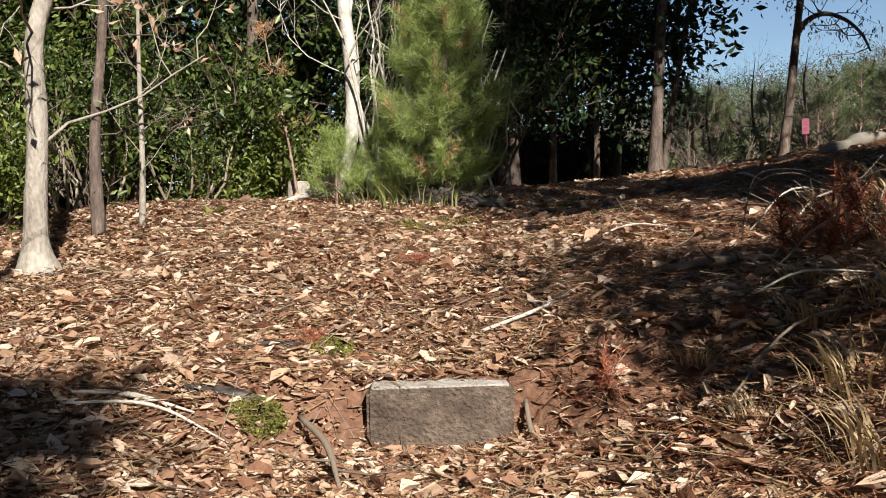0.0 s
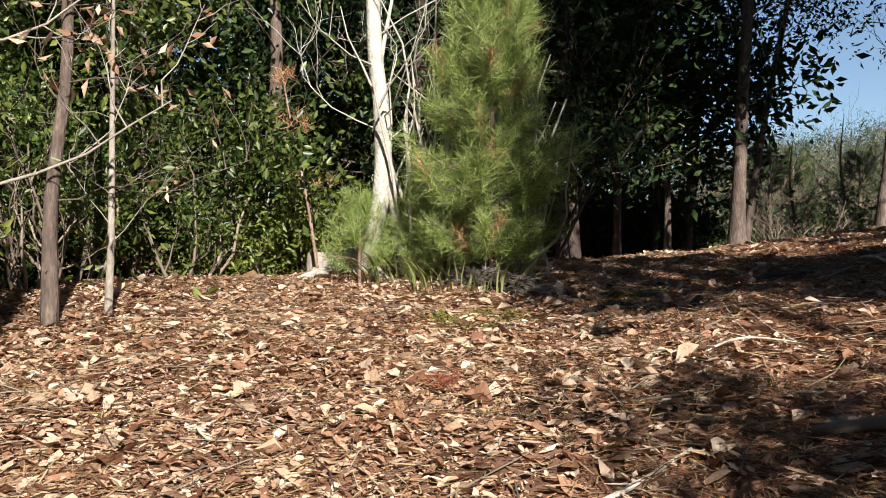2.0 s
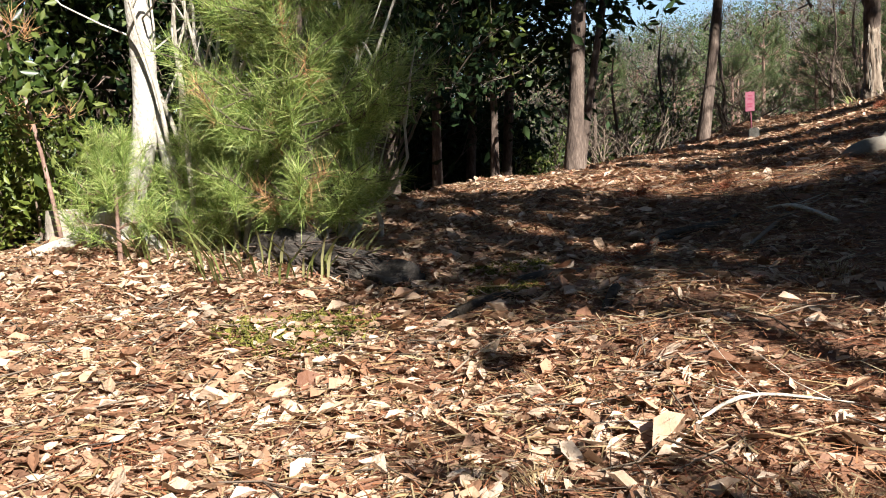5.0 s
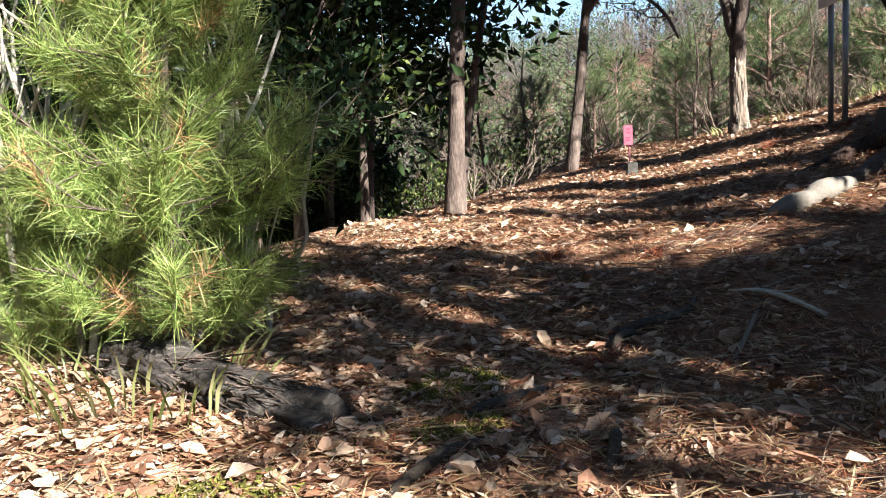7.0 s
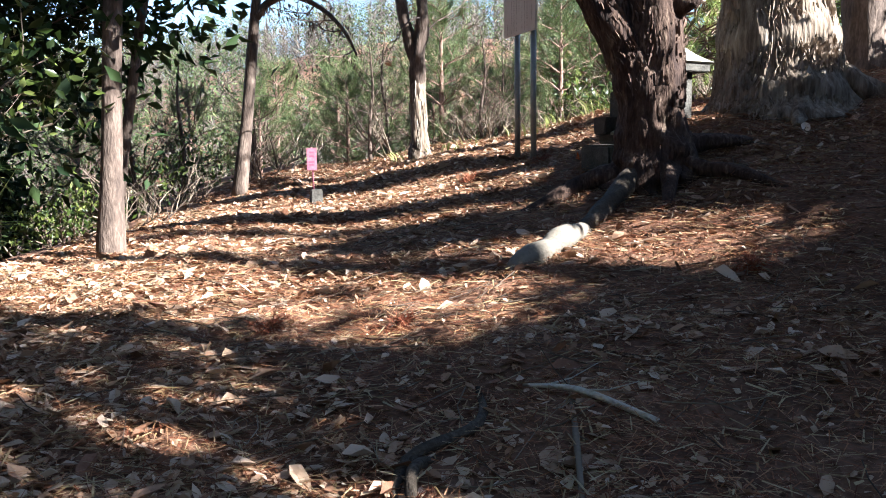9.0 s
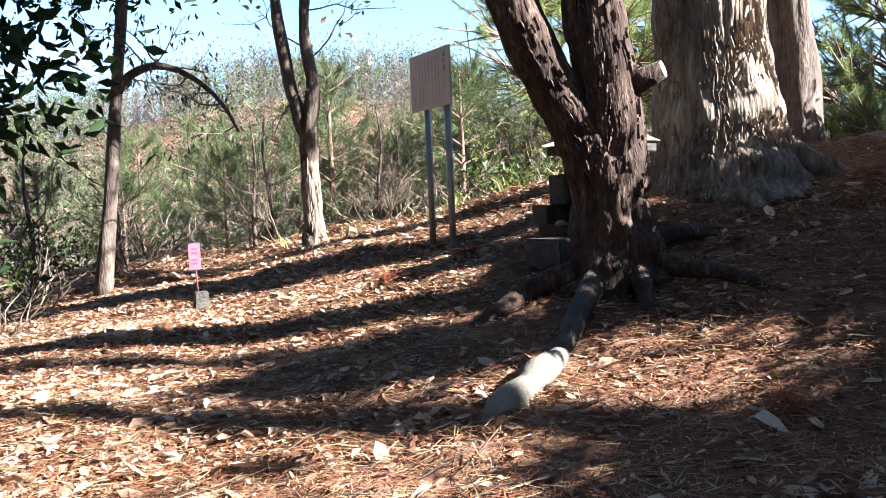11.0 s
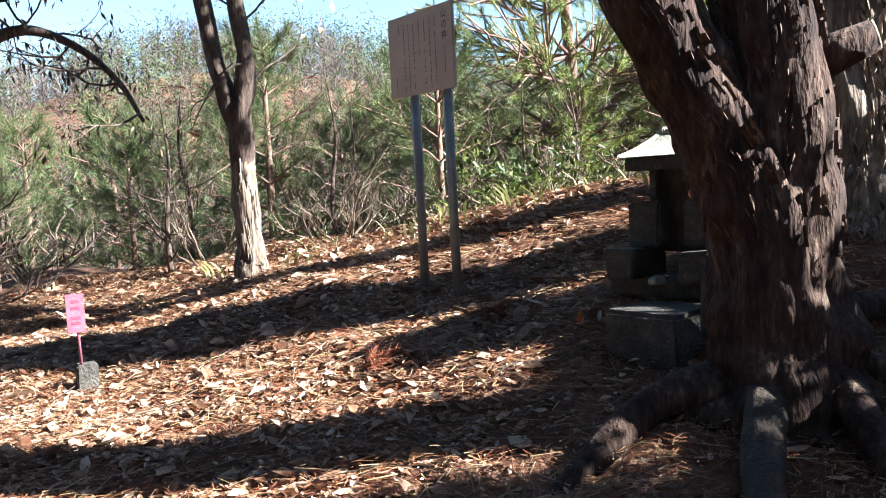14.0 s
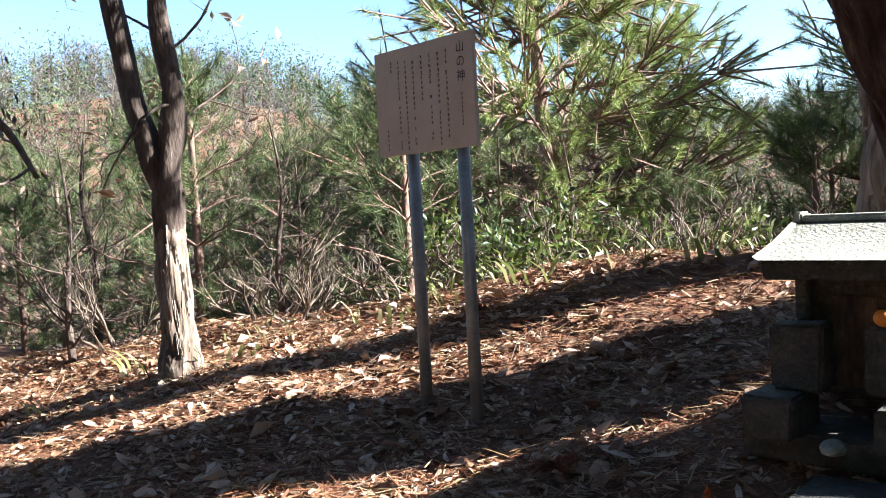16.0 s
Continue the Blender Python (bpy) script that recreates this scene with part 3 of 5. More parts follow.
part("pale_bark", g, BARK_CEDAR, fork, "sleeve of paler bark painting the sunlit lower trunk")
bark_strips(curve([(0, 0, 0), (0, 0, 0.3), (-0.01, 0.02, 0.8), (0.0, 0.0, 1.35)], 8), [0.15, 0.1, 0.09, 0.087], 160, 0.0, 0.7, (0.02, 0.05), (0.06, 0.18), 45, BARK_GREY, fork, "flaking bark painted paler for sunlight low on the trunk")

# ---- the old tree by the shrine ----
old = root_empty("old_tree", at(5.72, 8.75, -0.1))
B = np.array(old.matrix_world.translation)
ZB = B[2]


def rel(x, y, z):
    return (x - B[0], y - B[1], z - B[2])


g = Geo()
tube(g, curve([(0.05, -0.02, 0), (0.03, -0.02, 0.22), (0.0, 0.0, 0.5), (-0.02, 0.01, 0.85), (-0.03, 0.02, 1.1)], 9), [0.42, 0.3, 0.24, 0.2, 0.06], 72, 0.2, 10, 1)
part("trunk", g, BARK_OLD, old)
g = Geo()
tube(g, curve([(-0.02, 0.0, 0.5), (-0.06, 0.07, 0.85), (-0.13, 0.17, 1.1), (-0.24, 0.3, 1.4), (-0.34, 0.42, 1.75), (-0.42, 0.52, 2.2), (-0.45, 0.6, 3.0), (-0.3, 0.75, 4.4), (-0.2, 0.85, 6.0)], 8), [0.2, 0.2, 0.175, 0.155, 0.15, 0.145, 0.13, 0.1, 0.04], 60, 0.14, 10, 2)
part("limb", g, BARK_OLD, old)
g = Geo()
tube(g, curve([(0.0, -0.02, 0.6), (0.0, -0.02, 1.0), (-0.02, 0.0, 1.4), (-0.06, 0.05, 1.8), (-0.09, 0.1, 2.4), (-0.1, 0.1, 3.2), (-0.05, 0.05, 4.6), (0.1, 0.0, 6.4)], 8), [0.22, 0.205, 0.19, 0.18, 0.165, 0.15, 0.1, 0.04], 60, 0.14, 10, 3)
part("limb", g, BARK_OLD, old)
bark_strips(curve([(-0.02, 0.0, 0.5), (-0.06, 0.07, 0.85), (-0.13, 0.17, 1.1), (-0.24, 0.3, 1.4), (-0.34, 0.42, 1.75), (-0.42, 0.52, 2.2), (-0.45, 0.6, 3.0), (-0.3, 0.75, 4.4), (-0.2, 0.85, 6.0)], 8), [0.2, 0.2, 0.175, 0.155, 0.15, 0.145, 0.13, 0.1, 0.04], 500, 0.06, 0.62, (0.012, 0.03), (0.05, 0.18), 19, BARK_FLAKE, old, "small reddish bark flakes")
bark_strips(curve([(0.0, -0.02, 0.6), (0.0, -0.02, 1.0), (-0.02, 0.0, 1.4), (-0.06, 0.05, 1.8), (-0.09, 0.1, 2.4), (-0.1, 0.1, 3.2), (-0.05, 0.05, 4.6), (0.1, 0.0, 6.4)], 8), [0.22, 0.205, 0.19, 0.18, 0.165, 0.15, 0.1, 0.04], 650, 0.0, 0.62, (0.012, 0.03), (0.05, 0.2), 20, BARK_FLAKE, old, "small reddish bark flakes")
g = Geo()
tube(g, [(0.02, -0.1, 1.28), (0.06, -0.24, 1.34), (0.08, -0.34, 1.38)], [0.09, 0.07, 0.058], 18, 0.06, 0, 4)
stub = part("cut_branch", g, BARK_OLD, old, "sawn-off branch stub")
g = Geo()
tube(g, [(0.08, -0.338, 1.379), (0.0815, -0.348, 1.382)], [0.054, 0.053], 18, 0.03)
part("cut_face", g, CUTWOOD, stub, "fresh pale cut face")
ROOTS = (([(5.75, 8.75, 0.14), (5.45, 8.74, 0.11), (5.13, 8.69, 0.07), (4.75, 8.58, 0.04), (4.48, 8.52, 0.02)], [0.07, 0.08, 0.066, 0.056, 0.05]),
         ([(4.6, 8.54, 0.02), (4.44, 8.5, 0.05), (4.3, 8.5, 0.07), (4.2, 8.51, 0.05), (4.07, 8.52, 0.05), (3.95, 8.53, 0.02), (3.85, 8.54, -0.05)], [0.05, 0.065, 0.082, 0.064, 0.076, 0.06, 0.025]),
         ([(5.72, 8.78, 0.1), (5.55, 8.98, 0.1), (5.45, 9.15, 0.08), (5.1, 9.3, 0.03), (4.75, 9.4, -0.04)], [0.12, 0.08, 0.055, 0.025]),
         ([(5.74, 8.7, 0.08), (5.74, 8.5, 0.1), (5.72, 8.3, 0.07), (5.68, 8.0, 0.04), (5.6, 7.6, -0.04)], [0.11, 0.06, 0.05, 0.025]),
         ([(5.76, 8.72, 0.1), (5.95, 8.6, 0.12), (6.2, 8.4, 0.08), (6.5, 8.3, -0.04)], [0.11, 0.06, 0.03]),
         ([(5.7, 8.7, 0.1), (5.58, 8.52, 0.12), (5.42, 8.42, 0.1), (5.2, 8.3, -0.03)], [0.13, 0.07, 0.03]))
# the root's far end takes the paler colour, as sunlight falls there
for pts, r in ROOTS:
    g = Geo()
    tube(g, curve([rel(x, y, hz(x, y) + dz) for x, y, dz in pts], 7), r, 20, 0.07 if pts[0][0] == 4.6 else 0.22, 0, 5)
    part("root", g, ROOT_SUNLIT if pts[0][0] == 4.6 else ROOT if pts[0][0] == 5.75 else BARK_OLD, old)
g, ends = Geo(), []
rng = np.random.default_rng(50)
for k in range(22):
    s = np.array((-0.3, 0.75, 4.4)) + np.array((0.06, 0.06, 1)) * rng.uniform(1.0, 1.6) if k % 2 else np.array((-0.05, 0.05, 4.5)) + np.array((0.08, -0.02, 1)) * rng.uniform(1.0, 1.9)
    az = k * 2.4
    grow(g, s, (math.cos(az), math.sin(az), 0.5), rng.uniform(1.6, 3.6), 0.045, 2, rng, ends, (6, 5, 4), 0.2)
tagged(part("branchwork", g, BARK_OLD, old), kind="stuff")
g = Geo()
p = np.repeat(np.array([e[0] for e in ends]), 22, 0)
leaves(g, p + rng.normal(size=p.shape) * 0.25, rng.normal(size=p.shape), 0.3 * rng.uniform(0.6, 1.3, len(p)), 0.42, rng)
part("crown", g, LEAF_DARK, old)
tagged(old, "old twin-limbed tree with rough reddish bark and snaking roots", "tree")

# great fissured trunk and its neighbour
great = root_empty("great_tree", at(7.6, 8.6, -0.15))
stem = curve([(0.1, 0.05, 0), (0.1, 0.08, 0.3), (0.1, 0.12, 0.8), (0.1, 0.16, 1.4), (0.08, 0.17, 2.4), (0.0, 0.2, 4.0), (-0.1, 0.2, 7.0), (-0.1, 0.2, 10)], 9)
girth = [0.74, 0.58, 0.49, 0.43, 0.4, 0.36, 0.25, 0.1]
g = Geo()
tube(g, stem, girth, 170, 0.1, 22, 6)
part("trunk", g, BARK_CEDAR, great)
bark_strips(stem, girth, 2400, 0.02, 0.5, (0.018, 0.045), (0.1, 0.4), 17, BARK_STRIP, great, "peeling strips of pale brown bark")
for pts, r in (([(0.2, -0.4, 0.42), (0.32, -0.7, 0.24), (0.42, -1.05, 0.08)], [0.14, 0.09, 0.03]), ([(-0.15, -0.2, 0.3), (-0.4, -0.3, 0.14), (-0.65, -0.4, 0.0)], [0.14, 0.08, 0.03]), ([(0.0, 0.45, 0.25), (-0.2, 0.6, 0.12), (-0.4, 0.75, -0.02)], [0.14, 0.08, 0.03])):
    g = Geo()
    tube(g, curve(pts, 6), r, 18, 0.2, 3, 7)
    part("root", g, BARK_CEDAR, great)
g, ends = Geo(), []
rng = np.random.default_rng(51)
for k in range(22):
    grow(g, (-0.2, 0.25, rng.uniform(7.2, 9.8)), (math.cos(k * 2.4), math.sin(k * 2.4), 0.2), rng.uniform(2.0, 4.2), 0.05, 2, rng, ends, (5, 4, 3), 0.1)
tagged(part("branchwork", g, BARK_CEDAR, great), kind="stuff")
g = Geo()
p = np.repeat(np.array([e[0] for e in ends]), 22, 0)
leaves(g, p + rng.normal(size=p.shape) * 0.28, rng.normal(size=p.shape), 0.32 * rng.uniform(0.6, 1.3, len(p)), 0.4, rng)
part("crown", g, LEAF_DARK, great)
tagged(great, "huge old trunk with deeply fissured pale brown bark", "tree")
tree("straight_tree", at(8.95, 8.43, -0.1), [(0.02, 0, 0), (0, 0, 0.5), (-0.03, 0.03, 1.3), (-0.12, 0.1, 2.6), (-0.15, 0.1, 5.0), (-0.1, 0.1, 8.5)], [0.3, 0.22, 0.19, 0.18, 0.14, 0.05], BARK_DARK, 52,
     "straight dark trunk with mottled bark beyond the great tree", limbs=14, limb_len=2.2, first=0.72, levels=2, crown=LEAF_DARK, count=9, size=0.12, sides=28, ridges=5, scatter=0.2, kids=(5, 4, 3))

# tall evergreens to the south, unseen, added for the shade they lay on the slope
SOUTH = ((4.2, 0.7, 0.12, 14.0, 0.37, 61),)
for x, y, r, tall, low_limb, seed in SOUTH:
    dark_wood = tree("tall_evergreen", at(x, y, -0.1), [(0, 0, 0), (0.05, 0, tall * 0.2), (0.0, 0.1, tall * 0.5), (0.1, 0, tall * 0.8), (0, 0, tall)], [r * 1.4, r, r * 0.8, r * 0.5, 0.02], BARK_DARK, seed,
         "tall dark evergreen with a high crown, unseen, placed for its shade", limbs=30, limb_len=1.25, first=low_limb, levels=2, crown=LEAF_DARK, count=3, size=0.24, width=0.55, scatter=0.3, kids=(6, 5, 4), group="trees of the southern wood")

# thick unseen evergreens to the south-east, added to keep the slope below the old tree dark
EDGE = ((4.8, 2.3, 2.35), (4.2, 2.7, 2.45), (5.3, 3.0, 2.2), (5.7, 2.6, 1.9), (6.8, 2.3, 2.1), (7.9, 2.9, 2.1), (9.0, 2.6, 2.3), (10.1, 3.1, 2.3), (11.3, 3.0, 2.4), (12.6, 4.4, 2.4), (3.9, 3.2, 1.75))
edge_tree = tree("edge_evergreen", at(7.3, 3.4, -0.1), [(0, 0, 0), (0.05, 0, 0.5), (0.0, 0.04, 1.1), (0.03, 0, 1.7), (0, 0, 2.0)], [0.12, 0.09, 0.07, 0.05, 0.015], BARK_DARK, 65,
                 "thick dark evergreen, unseen, placed to shade the slope from the south-east", limbs=26, limb_len=0.75, first=0.04, levels=2, crown=LEAF_DARK, count=12, size=0.15, width=0.55, scatter=0.14, kids=(5, 4, 3), group="evergreens of the south-eastern edge")
for k, (x, y, tall) in enumerate(EDGE):
    c = copy_thing(edge_tree, pose(*at(x, y, -0.1), 0, 0, k * 71))
    c.scale = (tall / 1.8, tall / 1.8, tall / 2.0)

# unseen tree; its crown is placed to shade a patch by the old tree
tree("slim_evergreen", at(6.0, 4.7, -0.1), [(0, 0, 0), (0.04, 0, 1.0), (0, 0.04, 2.5), (0, 0, 3.25)], [0.06, 0.045, 0.035, 0.012], BARK_DARK, 66, "slim evergreen with a small high crown, unseen, placed for its shade", limbs=12, limb_len=0.42, first=0.82, levels=2, crown=LEAF_DARK, count=12, size=0.16, width=0.5, scatter=0.14)
# unseen high crowns, added so that their shade darkens the wood's interior
high_crown = tree("high_evergreen", at(5.8, -5.0, -0.1), [(0, 0, 0), (0.1, 0, 4.0), (0, 0.1, 9.0), (0.1, 0, 14.0), (0, 0, 18.0)], [0.26, 0.22, 0.17, 0.1, 0.03], BARK_DARK, 67,
                  "very tall evergreen, unseen, its dense high crown placed to darken the wood", limbs=26, limb_len=1.9, first=0.79, levels=2, crown=LEAF_DARK, count=12, size=0.34, width=0.55, scatter=0.35, kids=(5, 4, 3), group="high trees south of the clearing")
for k, (x, y) in enumerate(((7.3, -5.4), (8.7, -5.0), (10.0, -5.6))):
    copy_thing(high_crown, pose(*at(x, y, -0.1), 0, 0, 70 + k * 97))
# unseen bushes, sized to shade the trunk feet and the ground near them
hedge = bush("tall_bush", at(7.6, 4.4), 0.9, 1.6, LEAF_DARK, 70, "dense dark evergreen bush, mostly unseen and placed to cast shade", stems=12, size=0.19, count=26, scatter=0.2, group="dark bushes in the wood")
for x, y, s in ((7.4, 4.9, 0.8), (7.6, 5.1, 0.86), (8.5, 5.0, 0.84), (9.6, 5.2, 0.8), (6.3, 4.2, 0.6), (8.2, 4.2, 0.95), (10.6, 5.6, 0.9)):
    c = copy_thing(hedge, pose(*at(x, y), 0, 0, x * 77))
    c.scale = (s, s, s)
for x, y, wide, tall in ((7.1, 5.6, 0.62, 0.86), (8.4, 5.5, 0.7, 0.6), (7.8, 6.1, 0.5, 0.6)):
    c = copy_thing(hedge, pose(*at(x, y), 0, 0, x * 53))
    c.scale = (wide, wide, tall)
# unseen saplings and a pole tree, added only for the shadows they cast
tree("broadleaf_sapling", at(3.2, 0.7, -0.05), [(0, 0, 0), (0.05, 0, 2.0), (0, 0.05, 4.4), (0, 0, 6.8)], [0.07, 0.055, 0.04, 0.015], BARK_DARK, 77, "young broadleaf evergreen, unseen, placed to shade the pine and the path", limbs=20, limb_len=1.0, first=0.55, levels=2, crown=LEAF_DARK, count=5, size=0.14, scatter=0.18)
tree("broadleaf_sapling", at(3.0, -1.2, -0.05), [(0, 0, 0), (0.05, 0, 1.2), (0, 0.05, 2.6), (0, 0, 3.8)], [0.05, 0.04, 0.03, 0.012], BARK_DARK, 78, "slim young evergreen, unseen, placed to shade the bank", limbs=13, limb_len=1.1, first=0.55, levels=2, crown=LEAF_DARK, count=5, size=0.14, scatter=0.18)
tree("pole_tree", at(-1.45, 1.6, -0.05), [(0, 0, 0), (-0.1, 0, 1.5), (0, 0, 3.5), (0.1, 0, 5.5)], [0.06, 0.05, 0.04, 0.02], BARK_GREY, 75, "slender leafless tree, unseen, placed for the shadow streak it casts", limbs=4, limb_len=1.0, first=0.6, levels=1)
# unseen tree behind the start, placed to shade the left foreground
tree("leafy_sapling", at(1.4, -7.0, -0.05), [(0, 0, 0), (0.05, 0, 2.5), (0, 0, 5.0), (0, 0, 7.4)], [0.08, 0.06, 0.04, 0.02], BARK_DARK, 76, "slim evergreen with a small high crown, unseen, placed for its shade", limbs=9, limb_len=0.9, first=0.72, levels=2, crown=LEAF_DARK, count=9, size=0.22, scatter=0.14)

# unseen evergreens added round the path and behind the wood to hold back sky light
backwood = tree("broad_evergreen", at(-6.2, 0.5, -0.1), [(0, 0, 0), (0.1, 0, 2.5), (0, 0.1, 6.0), (0.1, 0, 9.5)], [0.2, 0.16, 0.11, 0.03], BARK_DARK, 64, "broad dark evergreen, unseen, added to close off sky light round the path",
                limbs=24, limb_len=2.8, first=0.08, levels=2, crown=LEAF_DARK, count=9, size=0.3, width=0.55, scatter=0.4, kids=(5, 4, 3), group="wood by the path")
for k, (x, y, s) in enumerate(((-5.4, -3.4, 1.1), (-6.8, -1.5, 1.2), (-7.5, 2.8, 1.2), (-3.8, -7.0, 1.1), (-9.5, 6.0, 1.2), (-0.5, -11.0, 0.6), (2.5, -10.5, 0.6), (5.5, -10.0, 0.65), (9.0, -9.0, 0.65), (12.5, -6.0, 0.7), (15.0, -1.0, 0.8), (16.5, 4.0, 0.8), (-8.5, 10.0, 1.35), (-6.5, 15.5, 1.35), (-2.5, 18.5, 1.25))):
    c = copy_thing(backwood, pose(*at(x, y, -0.1), 0, 0, k * 67))
    c.scale = (s, s, s)

# ---- evergreen wood behind the clearing, to the north-west ----
kinds = [tree("broadleaf_tree", at(-3.4, 9.3, -0.1), [(0, 0, 0), (0.1, 0, 1.0), (0, 0.1, 2.4), (0.1, 0, 4.0), (0.1, 0, 5.6)], [0.09, 0.07, 0.06, 0.045, 0.015], BARK_DARK, 71,
              "leafy evergreen broadleaf tree with glossy yellow-green leaves", limbs=18, limb_len=1.9, first=0.1, levels=2, crown=LEAF, count=9, size=0.1, scatter=0.09, kids=(6, 5, 4), group="broadleaf wood"),
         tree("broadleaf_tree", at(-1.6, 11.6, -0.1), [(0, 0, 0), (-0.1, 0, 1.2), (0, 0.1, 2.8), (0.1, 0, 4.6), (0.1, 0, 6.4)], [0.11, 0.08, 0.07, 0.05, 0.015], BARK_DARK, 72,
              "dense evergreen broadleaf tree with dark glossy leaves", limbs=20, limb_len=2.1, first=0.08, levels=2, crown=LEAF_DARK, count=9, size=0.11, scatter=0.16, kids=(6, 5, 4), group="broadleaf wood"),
         tree("broadleaf_tree", at(-5.4, 8.0, -0.1), [(0, 0, 0), (0.1, 0, 0.9), (0, 0.1, 2.0), (0.1, 0, 3.4), (0.1, 0, 4.6)], [0.08, 0.06, 0.05, 0.04, 0.015], BARK_DARK, 73,
              "sunlit broadleaf tree with yellow-green foliage", limbs=16, limb_len=1.7, first=0.08, levels=2, crown=LEAF_YELLOW, count=7, size=0.1, scatter=0.09, kids=(6, 5, 4), group="broadleaf wood")]
rng = np.random.default_rng(74)
WEST = ((0, -4.4, 11.2), (1, -2.6, 13.5), (0, -2.2, 10.2), (1, -0.3, 12.4), (1, 0.4, 13.8), (2, -4.3, 7.2), (0, -6.2, 10.4), (1, -5.4, 13.6), (1, -7.6, 12.4), (2, -6.6, 6.2), (1, -1.2, 15.6), (1, 1.2, 16.4), (0, -8.4, 9.0), (1, -3.8, 16.4), (1, -9.6, 14.5),
        (2, -4.9, 5.0), (1, 3.0, 19.5), (1, -10.5, 10.0), (0, -5.2, 9.0), (1, -0.8, 10.9), (1, 0.9, 11.5))
for k, x, y in WEST:
    s = rng.uniform(0.85, 1.25)
    c = copy_thing(kinds[k], pose(*at(x, y, -0.1), 0, 0, rng.uniform(0, 360)) @ Matrix.Scale(s, 4))
    c.scale = (s, s, s)
for x, y, s in ((0.5, 16.8, 1.0), (1.6, 17.4, 1.0), (2.6, 18.2, 1.0), (3.4, 19.2, 1.0)):
    c = copy_thing(hedge, pose(*at(x, y), 0, 0, x * 91))
    c.scale = (s, s, s)
low = [bush("evergreen_bush", at(-1.9, 9.6), 0.7, 0.7, LEAF_YELLOW, 81, "low bush with bright yellow-green leaves", group="bushes at the wood's edge"),
       bush("evergreen_bush", at(-3.3, 7.9), 0.9, 1.3, LEAF, 82, "glossy green bush at the clearing edge", group="bushes at the wood's edge", count=12),
       bush("bare_bush", at(-3.2, 7.0), 0.9, 0.8, None, 83, "tangle of thin grey leafless twigs", stems=9, levels=2, group="bare bushes")]
for k, x, y, s in ((0, -2.5, 9.3, 0.8), (1, -4.2, 7.0, 1.0), (1, -2.7, 8.9, 1.0), (1, -4.0, 5.6, 1.1), (0, -3.4, 6.1, 0.9), (2, -3.6, 5.5, 1.0), (1, -0.6, 10.2, 1.2), (0, -1.2, 9.9, 0.8), (1, 0.7, 10.6, 1.0), (0, -3.9, 4.4, 0.9), (1, -5.0, 4.0, 1.3)):
    c = copy_thing(low[k], pose(*at(x, y), 0, 0, rng.uniform(0, 360)))
    c.scale = (s, s, s)

# ---- growth beyond the crest, to the north-east ----
pines = [pine("hillside_pine", at(8.9, 14.2), 2.2, 1.1, 91, "young red pine with dull green needles", NEEDLE_DARK, whorls=8, arms=5, subs=5, tufts=75, length=0.13, width=0.0045, radius=0.045, brush=0.2, first=0.12, group="pines below the crest"),
         pine("hillside_pine", at(9.6, 12.6), 2.0, 1.2, 92, "spreading young pine with dull green needles", NEEDLE_DARK, whorls=7, arms=5, subs=5, tufts=75, length=0.13, width=0.0045, radius=0.04, brush=0.2, first=0.12, group="pines below the crest")]
for k, x, y, top_z in ((0, 8.3, 15.6, 4.1), (1, 7.4, 16.6, 3.8), (0, 10.6, 14.6, 4.2), (1, 9.4, 16.4, 4.0), (0, 10.9, 12.7, 4.4), (1, 7.0, 18.0, 4.0), (0, 12.2, 15.6, 4.6), (1, 8.6, 18.6, 4.2), (0, 11.4, 10.7, 4.0), (0, 12.6, 9.6, 4.5), (1, 5.8, 19.5, 4.2),
                        (1, 10.8, 18.0, 4.6), (0, 14.5, 17.0, 5.0), (1, 13.5, 8.6, 4.6), (0, 16.0, 14.5, 5.2), (1, 15.5, 9.5, 5.0), (0, 9.8, 15.3, 4.0), (1, 12.0, 13.8, 4.2),
                        (0, 6.6, 20.5, 4.3), (0, 9.6, 19.4, 4.7), (1, 11.2, 19.6, 4.9), (0, 12.8, 18.2, 5.2), (0, 13.8, 15.4, 5.3)):
    s = (top_z - hz(x, y)) / (2.2, 2.0)[k]
    c = copy_thing(pines[k], pose(*at(x, y, -0.05), 0, 0, rng.uniform(0, 360)))
    c.scale = (max(s, 0.75), max(s, 0.75), s)
big_pine = pine("red_pine", at(12.0, 12.2, -0.1), 5.6, 2.7, 95, "spreading red pine with orange-brown trunk and flat limbs", NEEDLE, whorls=11, arms=7, tufts=120, length=0.115, width=0.0038, radius=0.1, first=0.12, twist=0.12, subs=26, rise=(-0.05, 0.4), bend=0.09, brush=0.22)
pine("red_pine", at(15.2, 12.0, -0.1), 6.0, 2.6, 96, "dense sunlit red pine with light green needles", NEEDLE, whorls=12, arms=8, tufts=100, length=0.12, width=0.0055, radius=0.09, first=0.12, subs=24, rise=(0.0, 0.45), bend=0.08, brush=0.22)
pine("red_pine", at(13.4, 8.2, -0.1), 5.0, 2.3, 97, "bright green pine beyond the great trunk", NEEDLE, whorls=11, arms=8, tufts=100, length=0.12, width=0.0055, radius=0.09, first=0.12, subs=16, brush=0.2)
bare = [bush("bare_bush", at(8.7, 13.3), 0.8, 0.75, None, 101, "leafless grey-brown shrub on the bank", stems=9, group="bare bushes on the bank"),
        bush("leafy_bush", at(9.2, 11.4), 0.8, 0.65, LEAF, 102, "green leafy shrub on the bank behind the sign", count=4, group="leafy bushes on the bank")]
